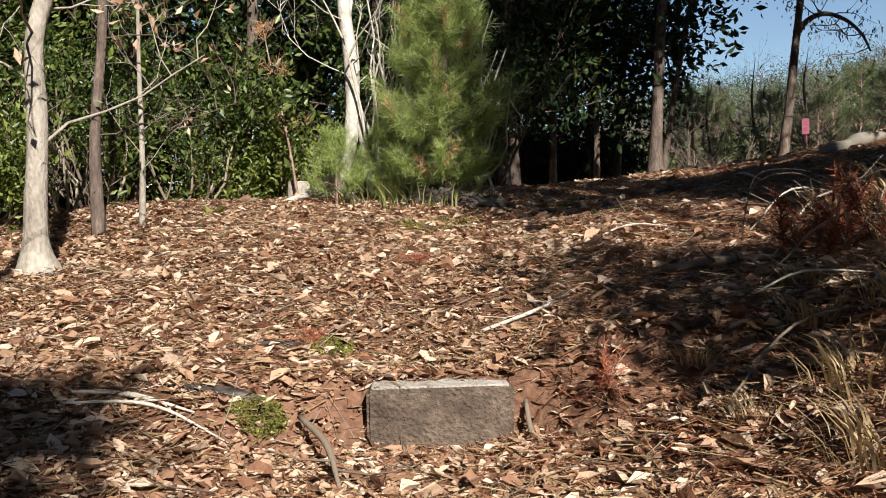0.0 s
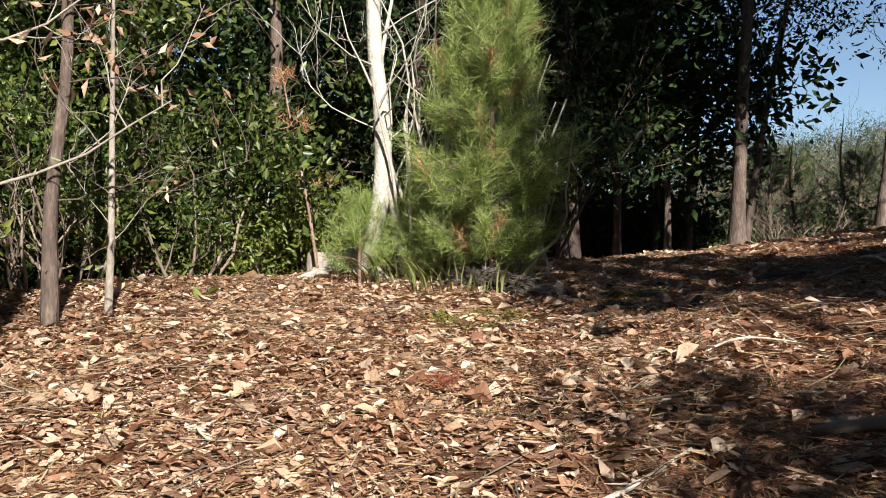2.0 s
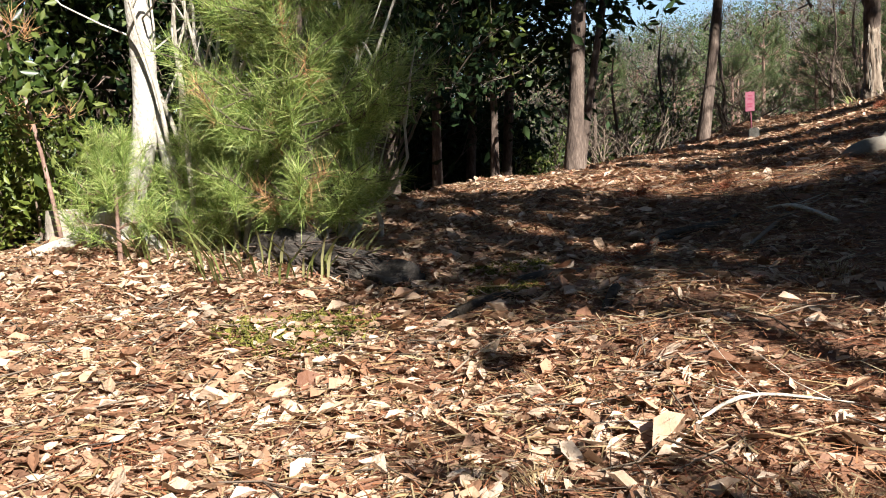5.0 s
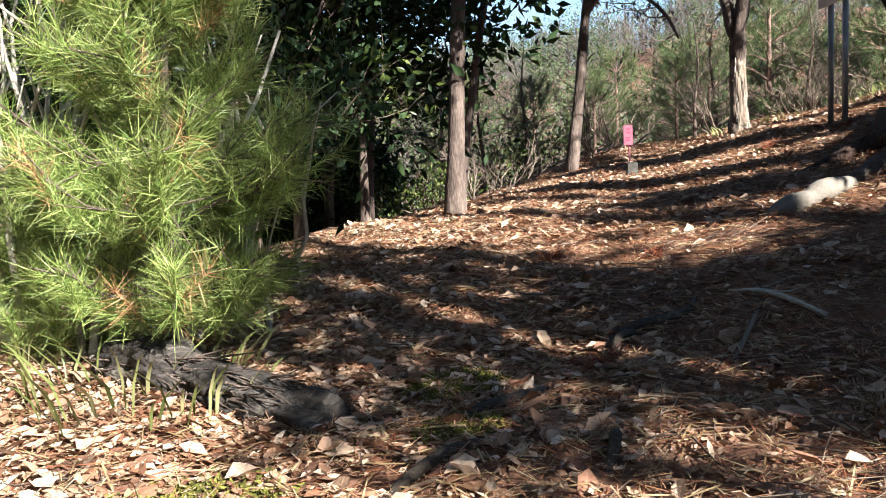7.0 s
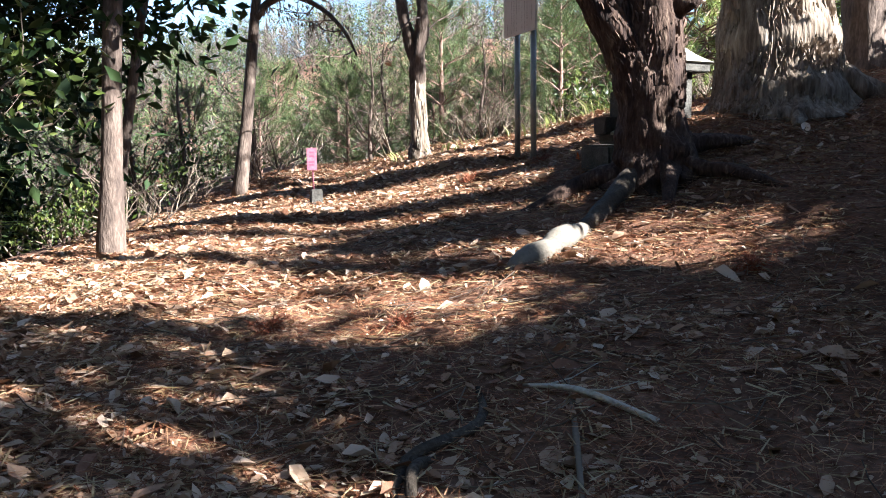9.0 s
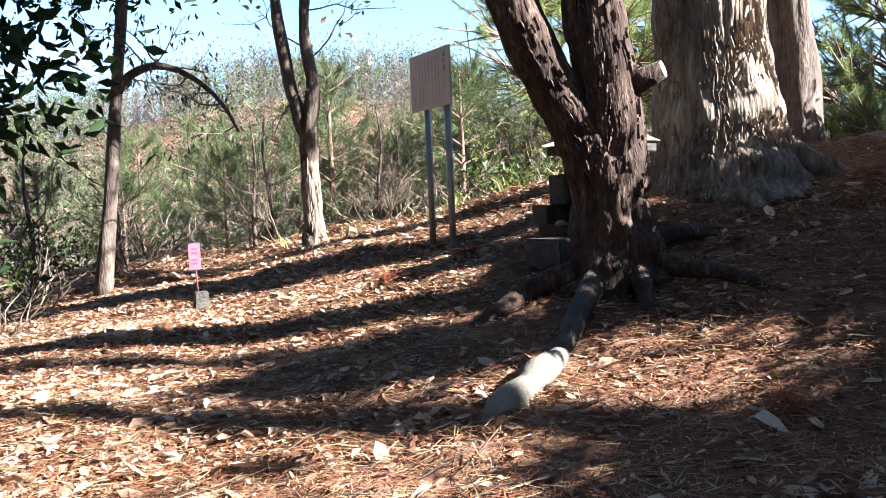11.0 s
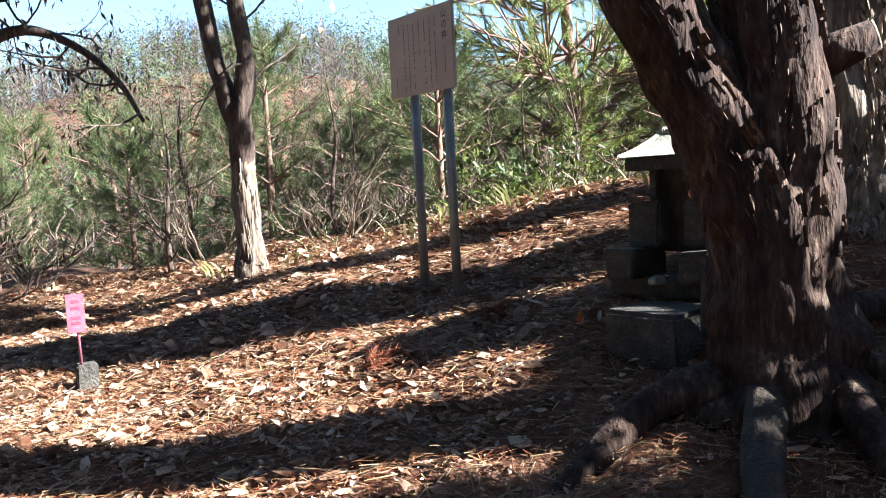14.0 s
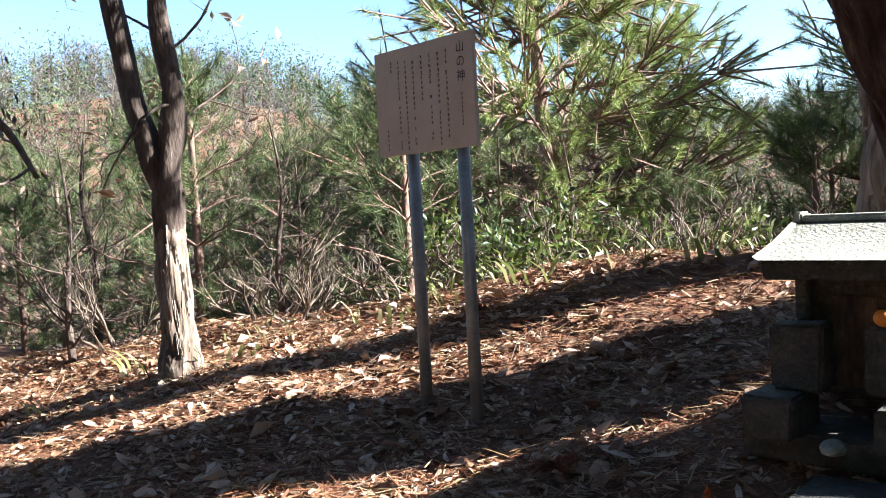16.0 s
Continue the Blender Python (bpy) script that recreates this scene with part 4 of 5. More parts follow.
for k, x, y, s in ((0, 8.2, 14.4, 1.0), (0, 9.1, 12.4, 1.0), (0, 9.6, 11.2, 1.0), (1, 9.9, 10.4, 0.9), (0, 7.0, 15.9, 1.0), (0, 10.3, 13.6, 1.2), (1, 5.2, 16.6, 1.2), (1, 6.6, 17.2, 1.3), (0, 5.4, 15.6, 1.0), (0, 4.4, 14.6, 1.0), (1, 4.2, 17.6, 1.4), (0, 10.4, 9.7, 1.1), (1, 10.6, 8.9, 1.0),
                   (0, 11.5, 11.6, 1.3), (1, 3.9, 15.2, 1.0), (0, 8.0, 17.0, 1.4), (0, 11.2, 16.0, 1.6), (0, 9.0, 10.2, 0.7), (1, 10.8, 6.9, 1.0), (0, 8.5, 12.9, 0.8)):
    c = copy_thing(bare[k], pose(*at(x, y), 0, 0, rng.uniform(0, 360)))
    c.scale = (s, s, s)
pole = tree("bare_sapling", at(8.7, 15.2, -0.05), [(0, 0, 0), (0.04, 0, 0.65), (-0.02, 0.05, 1.35), (0.05, 0, 2.1)], [0.036, 0.028, 0.018, 0.004], BARK_DARK, 104,
            "thin dark sapling with bare branches on the bank", limbs=18, limb_len=0.9, first=0.12, levels=2, kids=(6, 5, 3), limb_r=0.4, group="saplings on the bank")
for k, (x, y, s) in enumerate(((7.0, 16.2, 1.0), (9.7, 13.7, 0.9), (8.8, 13.3, 0.8), (10.4, 12.1, 0.9), (6.2, 16.8, 1.1), (5.1, 16.0, 1.0), (9.9, 11.3, 0.7), (7.9, 14.6, 0.85), (4.5, 15.4, 1.0))):
    c = copy_thing(pole, pose(*at(x, y, -0.05), 0, 0, k * 83))
    c.scale = (s, s, s)
sasa = blades("bamboo_grass", at(8.4, 11.6), 16, 0.3, SASA, 103, "clump of yellow-green bamboo grass on the crest", radius=0.3, width=0.011, group="bamboo grass on the crest", droop=0.75)
for x, y, s in ((8.55, 11.1, 1.1), (8.7, 10.6, 1.2), (8.8, 10.1, 1.2), (8.3, 12.1, 0.9), (8.1, 12.9, 0.9), (7.85, 13.1, 1.0), (7.7, 13.55, 0.9), (7.2, 14.0, 0.6), (9.0, 9.7, 1.2), (8.9, 11.3, 1.2), (6.6, 14.9, 0.6), (5.95, 13.0, 0.55), (9.2, 10.5, 1.3), (8.65, 11.9, 1.0)):
    c = copy_thing(sasa, pose(*at(x, y), 0, 0, rng.uniform(0, 360)))
    c.scale = (s, s, s)


def far_wood():
    """Bare woods and pines on the far hill."""
    rng = np.random.default_rng(110)
    g, gp = Geo(), Geo()
    n = 3900
    a, c = rng.uniform(24, 95, n), rng.uniform(-68, 68, n)
    x, y = 0.8 * a - 0.6 * c, 0.6 * a + 0.8 * c
    z = height(x, y)
    for k in range(n):
        tall = rng.uniform(3.0, 5.5)
        m = 110
        base = np.array([x[k], y[k], z[k]])
        if rng.random() < 0.42:
            q = base + np.array([0, 0, tall * 0.62]) + rng.normal(size=(150, 3)) * np.array([0.8, 0.8, 0.9])
            leaves(gp, q, rng.normal(size=(150, 3)), 0.26 * rng.uniform(0.6, 1.2, 150), 0.28, rng)
        else:
            h = rng.random(m) * 0.7
            s = base + np.outer(h * tall, (0, 0, 1))
            d = np.stack([rng.normal(size=m) * 0.9, rng.normal(size=m) * 0.9, rng.uniform(0.4, 1.2, m)], -1)
            needles(g, s, d, tall * rng.uniform(0.12, 0.34, m), 0.04, rng)
            needles(g, base[None] - (0, 0, 0.2), np.array([[0.02, 0, 1.0]]), tall * 0.8, 0.09, rng)
    tagged(part("far_bare_wood", g, HILL_TWIG), "grey-brown leafless wood on the far hillside", "woods", kind="stuff")
    tagged(part("far_pine_wood", gp, NEEDLE_FAR), "green pines scattered on the far hillside", "woods", kind="stuff")


far_wood()

# ---- shrine, sign, marker and step ----


def box(sx, sy, sz, x=0.0, y=0.0, z=0.0, rz=0.0, wobble=0.0, seed=0):
    bm = bmesh.new()
    bmesh.ops.create_cube(bm, size=1.0, matrix=Matrix.Translation((x, y, z + sz / 2)) @ Matrix.Rotation(rz, 4, "Z") @ Matrix.Diagonal((sx, sy, sz, 1)))
    if wobble:
        r = random.Random(seed)
        for v in bm.verts:
            v.co += Vector((r.uniform(-1, 1), r.uniform(-1, 1), r.uniform(-1, 1))) * wobble
    return bm


# local x runs along the front from the viewer's left, local -y faces the visitor
turn = math.degrees(math.atan2(-0.96, -0.27))
shrine = root_empty("stone_shrine", (6.42, 9.26, hz(6.42, 9.26)), turn)
S0 = 3.57 - hz(6.42, 9.26)
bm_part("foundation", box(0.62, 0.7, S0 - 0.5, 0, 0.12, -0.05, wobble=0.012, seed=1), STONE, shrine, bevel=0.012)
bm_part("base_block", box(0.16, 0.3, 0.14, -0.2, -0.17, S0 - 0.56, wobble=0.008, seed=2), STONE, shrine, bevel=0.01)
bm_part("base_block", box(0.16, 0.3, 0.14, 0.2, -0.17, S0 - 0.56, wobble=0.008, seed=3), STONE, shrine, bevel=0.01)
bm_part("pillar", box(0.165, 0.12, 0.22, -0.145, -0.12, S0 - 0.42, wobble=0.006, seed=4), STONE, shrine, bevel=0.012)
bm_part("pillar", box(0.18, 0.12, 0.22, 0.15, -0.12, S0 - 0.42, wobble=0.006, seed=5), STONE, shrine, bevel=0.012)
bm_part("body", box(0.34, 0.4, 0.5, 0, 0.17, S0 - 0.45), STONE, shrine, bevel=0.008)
# flat panel on the body; the opening's shade is only its dark colour
bm_part("doorway", box(0.14, 0.012, 0.3, 0, -0.036, S0 - 0.42), BARK_DARK, shrine, "flat panel, dark to stand for the shade inside the opening")
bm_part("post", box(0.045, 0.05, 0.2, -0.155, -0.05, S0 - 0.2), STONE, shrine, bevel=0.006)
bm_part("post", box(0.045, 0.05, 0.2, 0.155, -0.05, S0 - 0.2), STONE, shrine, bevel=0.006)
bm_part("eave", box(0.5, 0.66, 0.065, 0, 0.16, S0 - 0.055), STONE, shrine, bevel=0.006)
bm = bmesh.new()
prof = [(-0.35, 0.0), (-0.28, 0.018), (-0.2, 0.042), (-0.12, 0.075), (-0.06, 0.105), (0.06, 0.105), (0.12, 0.075), (0.2, 0.042), (0.28, 0.018), (0.35, 0.0)]
rows = []
for x in (-0.275, -0.255, 0, 0.255, 0.275):
    e = 0.012 if abs(x) > 0.26 else 0.0
    rows.append([bm.verts.new((x * (1 - 0.13 * (z / 0.105)), y + 0.16, S0 + 0.012 + z + e)) for y, z in prof])
for a, b in zip(rows, rows[1:]):
    for i in range(len(prof)):
        bm.faces.new((a[i], b[i], b[(i + 1) % len(prof)], a[(i + 1) % len(prof)]))
bm.faces.new(rows[0])
bm.faces.new(list(reversed(rows[-1])))
bmesh.ops.recalc_face_normals(bm, faces=bm.faces[:])
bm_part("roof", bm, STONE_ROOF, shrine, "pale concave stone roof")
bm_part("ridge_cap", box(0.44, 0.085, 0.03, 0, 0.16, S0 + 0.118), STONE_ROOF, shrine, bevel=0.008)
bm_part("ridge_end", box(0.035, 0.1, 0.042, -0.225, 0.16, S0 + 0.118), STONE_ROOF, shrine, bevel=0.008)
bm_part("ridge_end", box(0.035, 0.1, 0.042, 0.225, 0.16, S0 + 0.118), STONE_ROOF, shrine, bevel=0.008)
tagged(shrine, "small weathered stone shrine with a curved roof, on stacked blocks", "shrine")
M = shrine.matrix_world
slab = bm_part("stone_slab", box(0.38, 0.34, 0.3, 0, 0, -0.16, wobble=0.012, seed=9), STONE, None, bevel=0.02)
slab.matrix_world = pose(5.97, 9.27, 2.78, 0, 0, turn)
tagged(slab, "rough stone step slab before the shrine", "stone")


def on_shrine(x, y, z):
    p = M @ Vector((x, y, z))
    return (p.x, p.y, p.z)


bm = bmesh.new()
bmesh.ops.create_uvsphere(bm, u_segments=20, v_segments=14, radius=0.034)
for v in bm.verts:
    v.co.z *= 0.86
    if v.co.z > 0.026:
        v.co.z -= 0.004
fruit = bm_part("mandarin_orange", bm, ORANGE)
fruit.data.shade_smooth()
fruit.matrix_world = pose(*on_shrine(0.12, -0.15, S0 - 0.2 + 0.029))
tagged(fruit, "ripe mandarin orange offered on a shrine pillar", "fruit")
g = Geo()
tube(g, [(0, 0, 0), (0, 0, 0.035), (0, 0, 0.045)], [0.014, 0.016, 0.017], 16)
cup = part("offering_cup", g, WHITE)
cup.matrix_world = pose(*on_shrine(0.19, -0.15, S0 - 0.2))
tagged(cup, "small white porcelain offering cup", "cup")
bm = bmesh.new()
bmesh.ops.create_uvsphere(bm, u_segments=14, v_segments=8, radius=0.05)
for v in bm.verts:
    v.co = Vector((v.co.x * 1.2, v.co.y * 0.8, max(-0.01, v.co.z * 0.55)))
dish = bm_part("pale_stone", bm, STONE_ROOF)
dish.matrix_world = pose(*on_shrine(0.0, -0.3, S0 - 0.56))
tagged(dish, "small pale stone at the foot of the shrine", "stone")
g = Geo()
tube(g, curve([(0, 0, 0.016), (0.06, 0.004, 0.02), (0.12, 0.0, 0.022), (0.165, -0.004, 0.018)], 4), [0.014, 0.016, 0.015, 0.012], 10, 0.1)
stick = part("white_stick", g, BONE)
stick.matrix_world = pose(*at(6.12, 9.98), 0, 0, -62)
tagged(stick, "short peeled white stick on the leaf litter", "stick")
g = Geo()
g.add([(-0.016, 0, 0), (0.016, 0, 0), (0.012, 0.006, 0.035), (0.0, 0.0, 0.065), (-0.014, 0.008, 0.03)], [[0, 1, 2, 4], [4, 2, 3]])
scrap = part("orange_scrap", g, PLASTIC)
scrap.matrix_world = pose(*at(6.12, 9.72), 0, 0, -60)
tagged(scrap, "bright orange scrap standing in the litter", "litter")

# signboard
sign = root_empty("signboard", (6.98, 11.09, hz(6.98, 11.09)), math.degrees(math.atan2(-0.654, -0.277)))
H = 4.085 - hz(6.98, 11.09)
bm_part("board", box(0.71, 0.022, 0.515, 0, 0, H), BOARD, sign, bevel=0.002)
for px in (-0.155, 0.205):
    g = Geo()
    tube(g, [(px, 0.045, -0.3), (px, 0.045, H + 0.45)], [0.03, 0.03], 20)
    post = part("post", g, STEEL, sign)
text = bpy.data.curves.new("title", "FONT")
text.body = "\u5c71\n\u306e\n\u795e"
text.size, text.space_line, text.align_x = 0.058, 1.12, "CENTER"
tmp = new("title_curve", text)
bpy.context.view_layer.update()
tm = bpy.data.meshes.new_from_object(tmp.evaluated_get(bpy.context.evaluated_depsgraph_get()))
bpy.data.objects.remove(tmp)
tm.materials.clear()
tm.materials.append(INK)
title = new("lettering", tm)
title.parent = sign
title.matrix_local = pose(0.276, -0.0135, H + 0.43, 90, 0, 0)
r = random.Random(7)
cols = ((0.276, 0.245, 0.08, 0.012), (0.18, 0.455, 0.05, 0.015), (0.124, 0.45, 0.035, 0.015), (0.065, 0.455, 0.03, 0.015), (0.004, 0.455, 0.24, 0.015), (-0.058, 0.44, 0.03, 0.015), (-0.114, 0.45, 0.03, 0.015), (-0.168, 0.455, 0.03, 0.015), (-0.223, 0.46, 0.39, 0.012), (-0.27, 0.13, 0.03, 0.014))
for cx, top_z, low_z, w in cols:
    g = Geo()
    z = top_z
    while z > low_z:
        hgt, ww = w * r.uniform(0.9, 1.3), w * r.uniform(0.75, 1.1)
        if r.random() > 0.08:
            for k in range(3):
                zz, a, b = z - hgt * (k + 0.1) / 3, cx - ww / 2 * r.uniform(0.5, 1), cx + ww / 2 * r.uniform(0.5, 1)
                g.add([(a, -0.0135, zz), (b, -0.0135, zz), (b, -0.0135, zz - 0.0028), (a, -0.0135, zz - 0.0028)], [[0, 3, 2, 1]])
            a = cx + ww * r.uniform(-0.3, 0.3)
            g.add([(a - 0.0014, -0.0138, z), (a + 0.0014, -0.0138, z), (a + 0.0014, -0.0138, z - hgt), (a - 0.0014, -0.0138, z - hgt)], [[0, 3, 2, 1]])
        z -= w * 1.62
    tagged(part("writing", g, INK, sign, shade=False), kind="stuff").location = (0, 0, H)
tagged(sign, "tan wooden information board on two galvanised steel posts", "sign")

# pink survey marker
marker = root_empty("survey_marker", at(5.6, 12.75), -30)
bm = box(0.135, 0.135, 0.24, 0, 0, -0.08)
for v in bm.verts:
    if v.co.z > 0:
        v.co.x *= 0.9
        v.co.y *= 0.9
bm_part("stone_post", bm, STONE, marker, "short weathered stone post", bevel=0.01)
g = Geo()
tube(g, [(-0.03, -0.03, 0.15), (-0.045, -0.035, 0.6)], [0.0085, 0.0085], 8)
part("stake", g, PINK, marker)
plate = bm_part("plate", box(0.105, 0.006, 0.235, -0.045, -0.05, 0.36), PINK, marker, "faded pink plate", bevel=0.0015)
for zz, ww in ((0.54, 0.045), (0.50, 0.05), (0.44, 0.06), (0.41, 0.05)):
    bm_part("writing", box(ww, 0.001, 0.018, -0.045, -0.0542, zz), PINK_DEEP, plate)
tagged(marker, "pink survey marker plate on a stake beside a stone post", "marker")

# concrete step, stump, log
step = root_empty("concrete_step", (0.0, 3.33, 0.95), 2)
# block dark brown all round, with a thin pale slab on top
bm_part("block", box(0.6, 0.38, 0.42, 0, 0, -0.42, wobble=0.008, seed=4), CONCRETE_BROWN, step, bevel=0.014)
bm_part("pale_top", box(0.57, 0.35, 0.014, 0, 0.004, -0.004, wobble=0.003, seed=6), CONCRETE, step, "pale upper face", bevel=0.004)
tagged(step, "worn concrete block set as a step in the bank", "step")
stump = root_empty("tree_stump", at(-1.54, 9.17, -0.1))
g = Geo()
tube(g, [(0, 0, 0), (0, 0, 0.1), (0.0, 0, 0.2), (0.005, 0, 0.3)], [0.15, 0.12, 0.115, 0.112], 28, 0.1, 4, 8)
part("bark", g, BARK_GREY, stump)
g = Geo()
tube(g, [(0.005, 0, 0.298), (0.005, 0, 0.304)], [0.1, 0.1], 24, 0.04)
part("cut_face", g, BONE, stump)
tagged(stump, "sawn tree stump, grey-white, at the wood's edge", "stump")
log = root_empty("fallen_log", (0.16, 7.5, hz(0.16, 7.5)))
L0 = np.array((0.16, 7.5, hz(0.16, 7.5)))
g = Geo()
tube(g, curve([np.array((-0.2, 8.02, hz(-0.2, 8.02) + 0.02)) - L0, np.array((0.0, 7.72, hz(0.0, 7.72) + 0.0)) - L0, np.array((0.25, 7.35, hz(0.25, 7.35) + 0.0)) - L0, np.array((0.52, 6.95, hz(0.52, 6.95) - 0.02)) - L0], 10), [0.12, 0.15, 0.13, 0.11], 90, 0.45, 6, 9)
part("bark", g, ROTTEN, log)
g = Geo()
rng = np.random.default_rng(59)
axis = np.array((0.72, -1.07, -0.1))
for k in range(150):
    u, a = rng.uniform(0.02, 0.8), rng.uniform(0.1, 3.0)
    p = np.array((-0.2, 8.02, hz(-0.2, 8.02) + 0.02)) - L0 + axis * u + np.array((0.83 * math.cos(a), 0.56 * math.cos(a), math.sin(a))) * 0.142
    d = unit(axis + rng.normal(size=3) * 0.25)
    tube(g, [p, p + d * rng.uniform(0.05, 0.1), p + d * rng.uniform(0.12, 0.24) + rng.normal(size=3) * 0.012], [rng.uniform(0.003, 0.009), 0.002], 4, cap=False)
tagged(part("loose_bark", g, BARK_DARK, log, "shaggy brown strips of loose bark"), kind="stuff")
tagged(log, "rotting log with black flaking bark on the leaf litter", "log")

# dead branches, pale wood and the russet pine bough by the first bank


def stick_thing(name, pts, r, mat, label, seed=1, twigs=0, category="branch"):
    c = np.mean([p[:2] for p in pts], axis=0)
    o = np.array((c[0], c[1], hz(*c)))
    top = root_empty(name, o)
    g = Geo()
    path = curve([np.array((x, y, hz(x, y) + dz)) - o for x, y, dz in pts], 5)
    tube(g, path, r, 8, 0.2, 0, seed)
    rng = np.random.default_rng(seed)
    for k in range(twigs):
        p = path[rng.integers(2, len(path) - 1)]
        d = unit(rng.normal(size=3) * (1, 1, 0.4))
        tube(g, [p, p + d * 0.12, p + d * 0.24 + (0, 0, 0.03)], [r[-1] * 0.7, r[-1] * 0.3], 4, cap=False)
    part("wood", g, mat, top)
    return tagged(top, label, category)


stick_thing("pale_dead_wood", [(-1.5, 3.0, 0.02), (-1.2, 2.98, 0.03), (-0.95, 2.95, 0.02)], [0.006, 0.011, 0.004], BONE, "split pale dead branch lying on the bank", 1, 3)
stick_thing("pale_dead_wood", [(-1.45, 2.9, 0.03), (-1.1, 2.9, 0.05), (-0.8, 2.86, 0.02)], [0.005, 0.007, 0.003], BONE, "thin pale dead branch lying on the bank", 2, 2)
stick_thing("rotten_edging", [(-1.3, 3.12, -0.02), (-0.8, 3.1, 0.0), (-0.35, 3.1, -0.02)], [0.025, 0.032, 0.025], ROTTEN, "half-buried rotten edging log by the step", 3)
stick_thing("rotten_edging", [(-1.0, 3.55, -0.01), (-0.75, 3.65, 0.01), (-0.5, 3.75, -0.01)], [0.03, 0.035, 0.02], ROTTEN, "half-buried mossy wood in the litter", 4)
stick_thing("dead_branch", [(-0.55, 3.0, 0.08), (-0.42, 2.8, 0.12), (-0.35, 2.6, 0.03)], [0.012, 0.014, 0.008], TWIG, "dark dead branch leaning over the bank", 5, 2)
stick_thing("dead_branch", [(0.36, 3.2, 0.12), (0.38, 3.02, 0.02), (0.5, 2.75, -0.02)], [0.01, 0.013, 0.006], TWIG, "dark bent branch against the concrete step", 6, 2)
stick_thing("dead_branch", [(1.15, 4.05, 0.04), (1.4, 3.95, 0.05), (1.7, 3.9, 0.03)], [0.02, 0.025, 0.015], TWIG, "thick dead branch on the shaded slope", 7, 3)
stick_thing("dead_branch", [(0.2, 3.75, 0.02), (0.5, 3.85, 0.03), (0.75, 4.0, 0.02)], [0.008, 0.01, 0.005], BONE, "thin straw-coloured branch on the litter", 8, 2)
stick_thing("dead_branch", [(2.67, 6.8, 0.02), (2.62, 7.1, 0.04), (2.6, 7.35, 0.02)], [0.012, 0.014, 0.006], BONE, "pale thin branch in the shade", 9, 2)
stick_thing("dead_branch", [(2.1, 6.7, 0.02), (2.4, 6.95, 0.03), (2.75, 7.25, 0.02)], [0.008, 0.012, 0.005], TWIG, "long thin branch on the needle litter", 10, 5)
for k, pts in enumerate(([(0.85, 6.75, -0.02), (1.05, 6.85, 0.03), (1.3, 6.9, 0.03), (1.6, 7.1, -0.03)], [(0.5, 6.45, -0.02), (0.8, 6.55, 0.035), (1.1, 6.62, -0.02)], [(1.7, 7.1, -0.03), (1.95, 7.3, 0.03), (2.3, 7.3, 0.03), (2.6, 7.6, -0.03)],
                         [(1.2, 6.2, -0.01), (1.3, 6.3, 0.05), (1.35, 6.42, -0.02)], [(1.75, 7.05, -0.02), (1.9, 7.22, 0.05), (2.1, 7.3, -0.02)])):
    stick_thing("surface_root", pts, [0.012, 0.022, 0.02, 0.01], ROOT, "gnarled surface root breaking through the litter", 20 + k, 0, "root")
for k, pts in enumerate(([(1.5, 3.5, 0.03), (1.75, 3.45, 0.2), (2.1, 3.55, 0.1)], [(1.65, 3.9, 0.02), (1.95, 4.05, 0.22), (2.3, 4.0, 0.12)], [(1.0, 2.6, 0.02), (1.3, 2.75, 0.12), (1.6, 2.7, 0.03)], [(1.3, 3.2, 0.02), (1.5, 3.15, 0.1), (1.75, 3.0, 0.02)],
                         [(0.55, 4.6, 0.01), (0.8, 4.5, 0.03), (1.1, 4.55, 0.02)], [(0.9, 5.0, 0.01), (1.2, 5.1, 0.04), (1.5, 5.0, 0.02)], [(0.35, 4.9, 0.01), (0.55, 4.7, 0.03), (0.62, 4.4, 0.02)], [(1.8, 4.6, 0.02), (2.1, 4.75, 0.18), (2.45, 4.7, 0.05)])):
    stick_thing("dead_twig", pts, [0.004, 0.006, 0.002], BONE if k % 2 else TWIG, "thin pale dead twig on the bank" if k % 2 else "thin brown dead twig on the bank", 40 + k, 5, "twig")
bough = root_empty("dead_pine_bough", at(1.98, 3.7))
rng = np.random.default_rng(120)
g, gn = Geo(), Geo()
for k in range(34):
    az = rng.uniform(0, 6.28)
    s = np.array((rng.normal() * 0.16, rng.normal() * 0.2, 0.0))
    e = s + np.array((math.cos(az) * 0.3, math.sin(az) * 0.3, rng.uniform(0.12, 0.4)))
    tube(g, [s, (s + e) / 2 + (0, 0, 0.05), e], [0.004, 0.002], 4, cap=False)
    for _ in range(3):
        tuft(gn, s + (e - s) * rng.uniform(0.3, 1.0), e - s, rng, 50, 0.075, 0.005, 0.9, 0.2)
for pts in ([(-0.1, 0, 0.3), (-0.25, 0.1, 0.36), (-0.42, 0.15, 0.33), (-0.5, 0.1, 0.1)], [(-0.1, 0.1, 0.28), (-0.3, 0.0, 0.34), (-0.5, -0.05, 0.28), (-0.58, -0.1, 0.02)], [(0.0, 0, 0.3), (0.15, -0.1, 0.33), (0.3, -0.3, 0.0)], [(-0.3, 0.0, 0.34), (-0.25, -0.1, 0.2), (-0.2, -0.2, 0.0)]):
    tube(g, curve(pts, 5), [0.0035, 0.003, 0.0015], 5, cap=False)
part("twigwork", g, TWIG, bough)
part("needle_foliage", gn, RUST, bough, "rust-red dead needles")
tagged(bough, "fallen pine bough with rust-red needles and pale twigs", "branch")


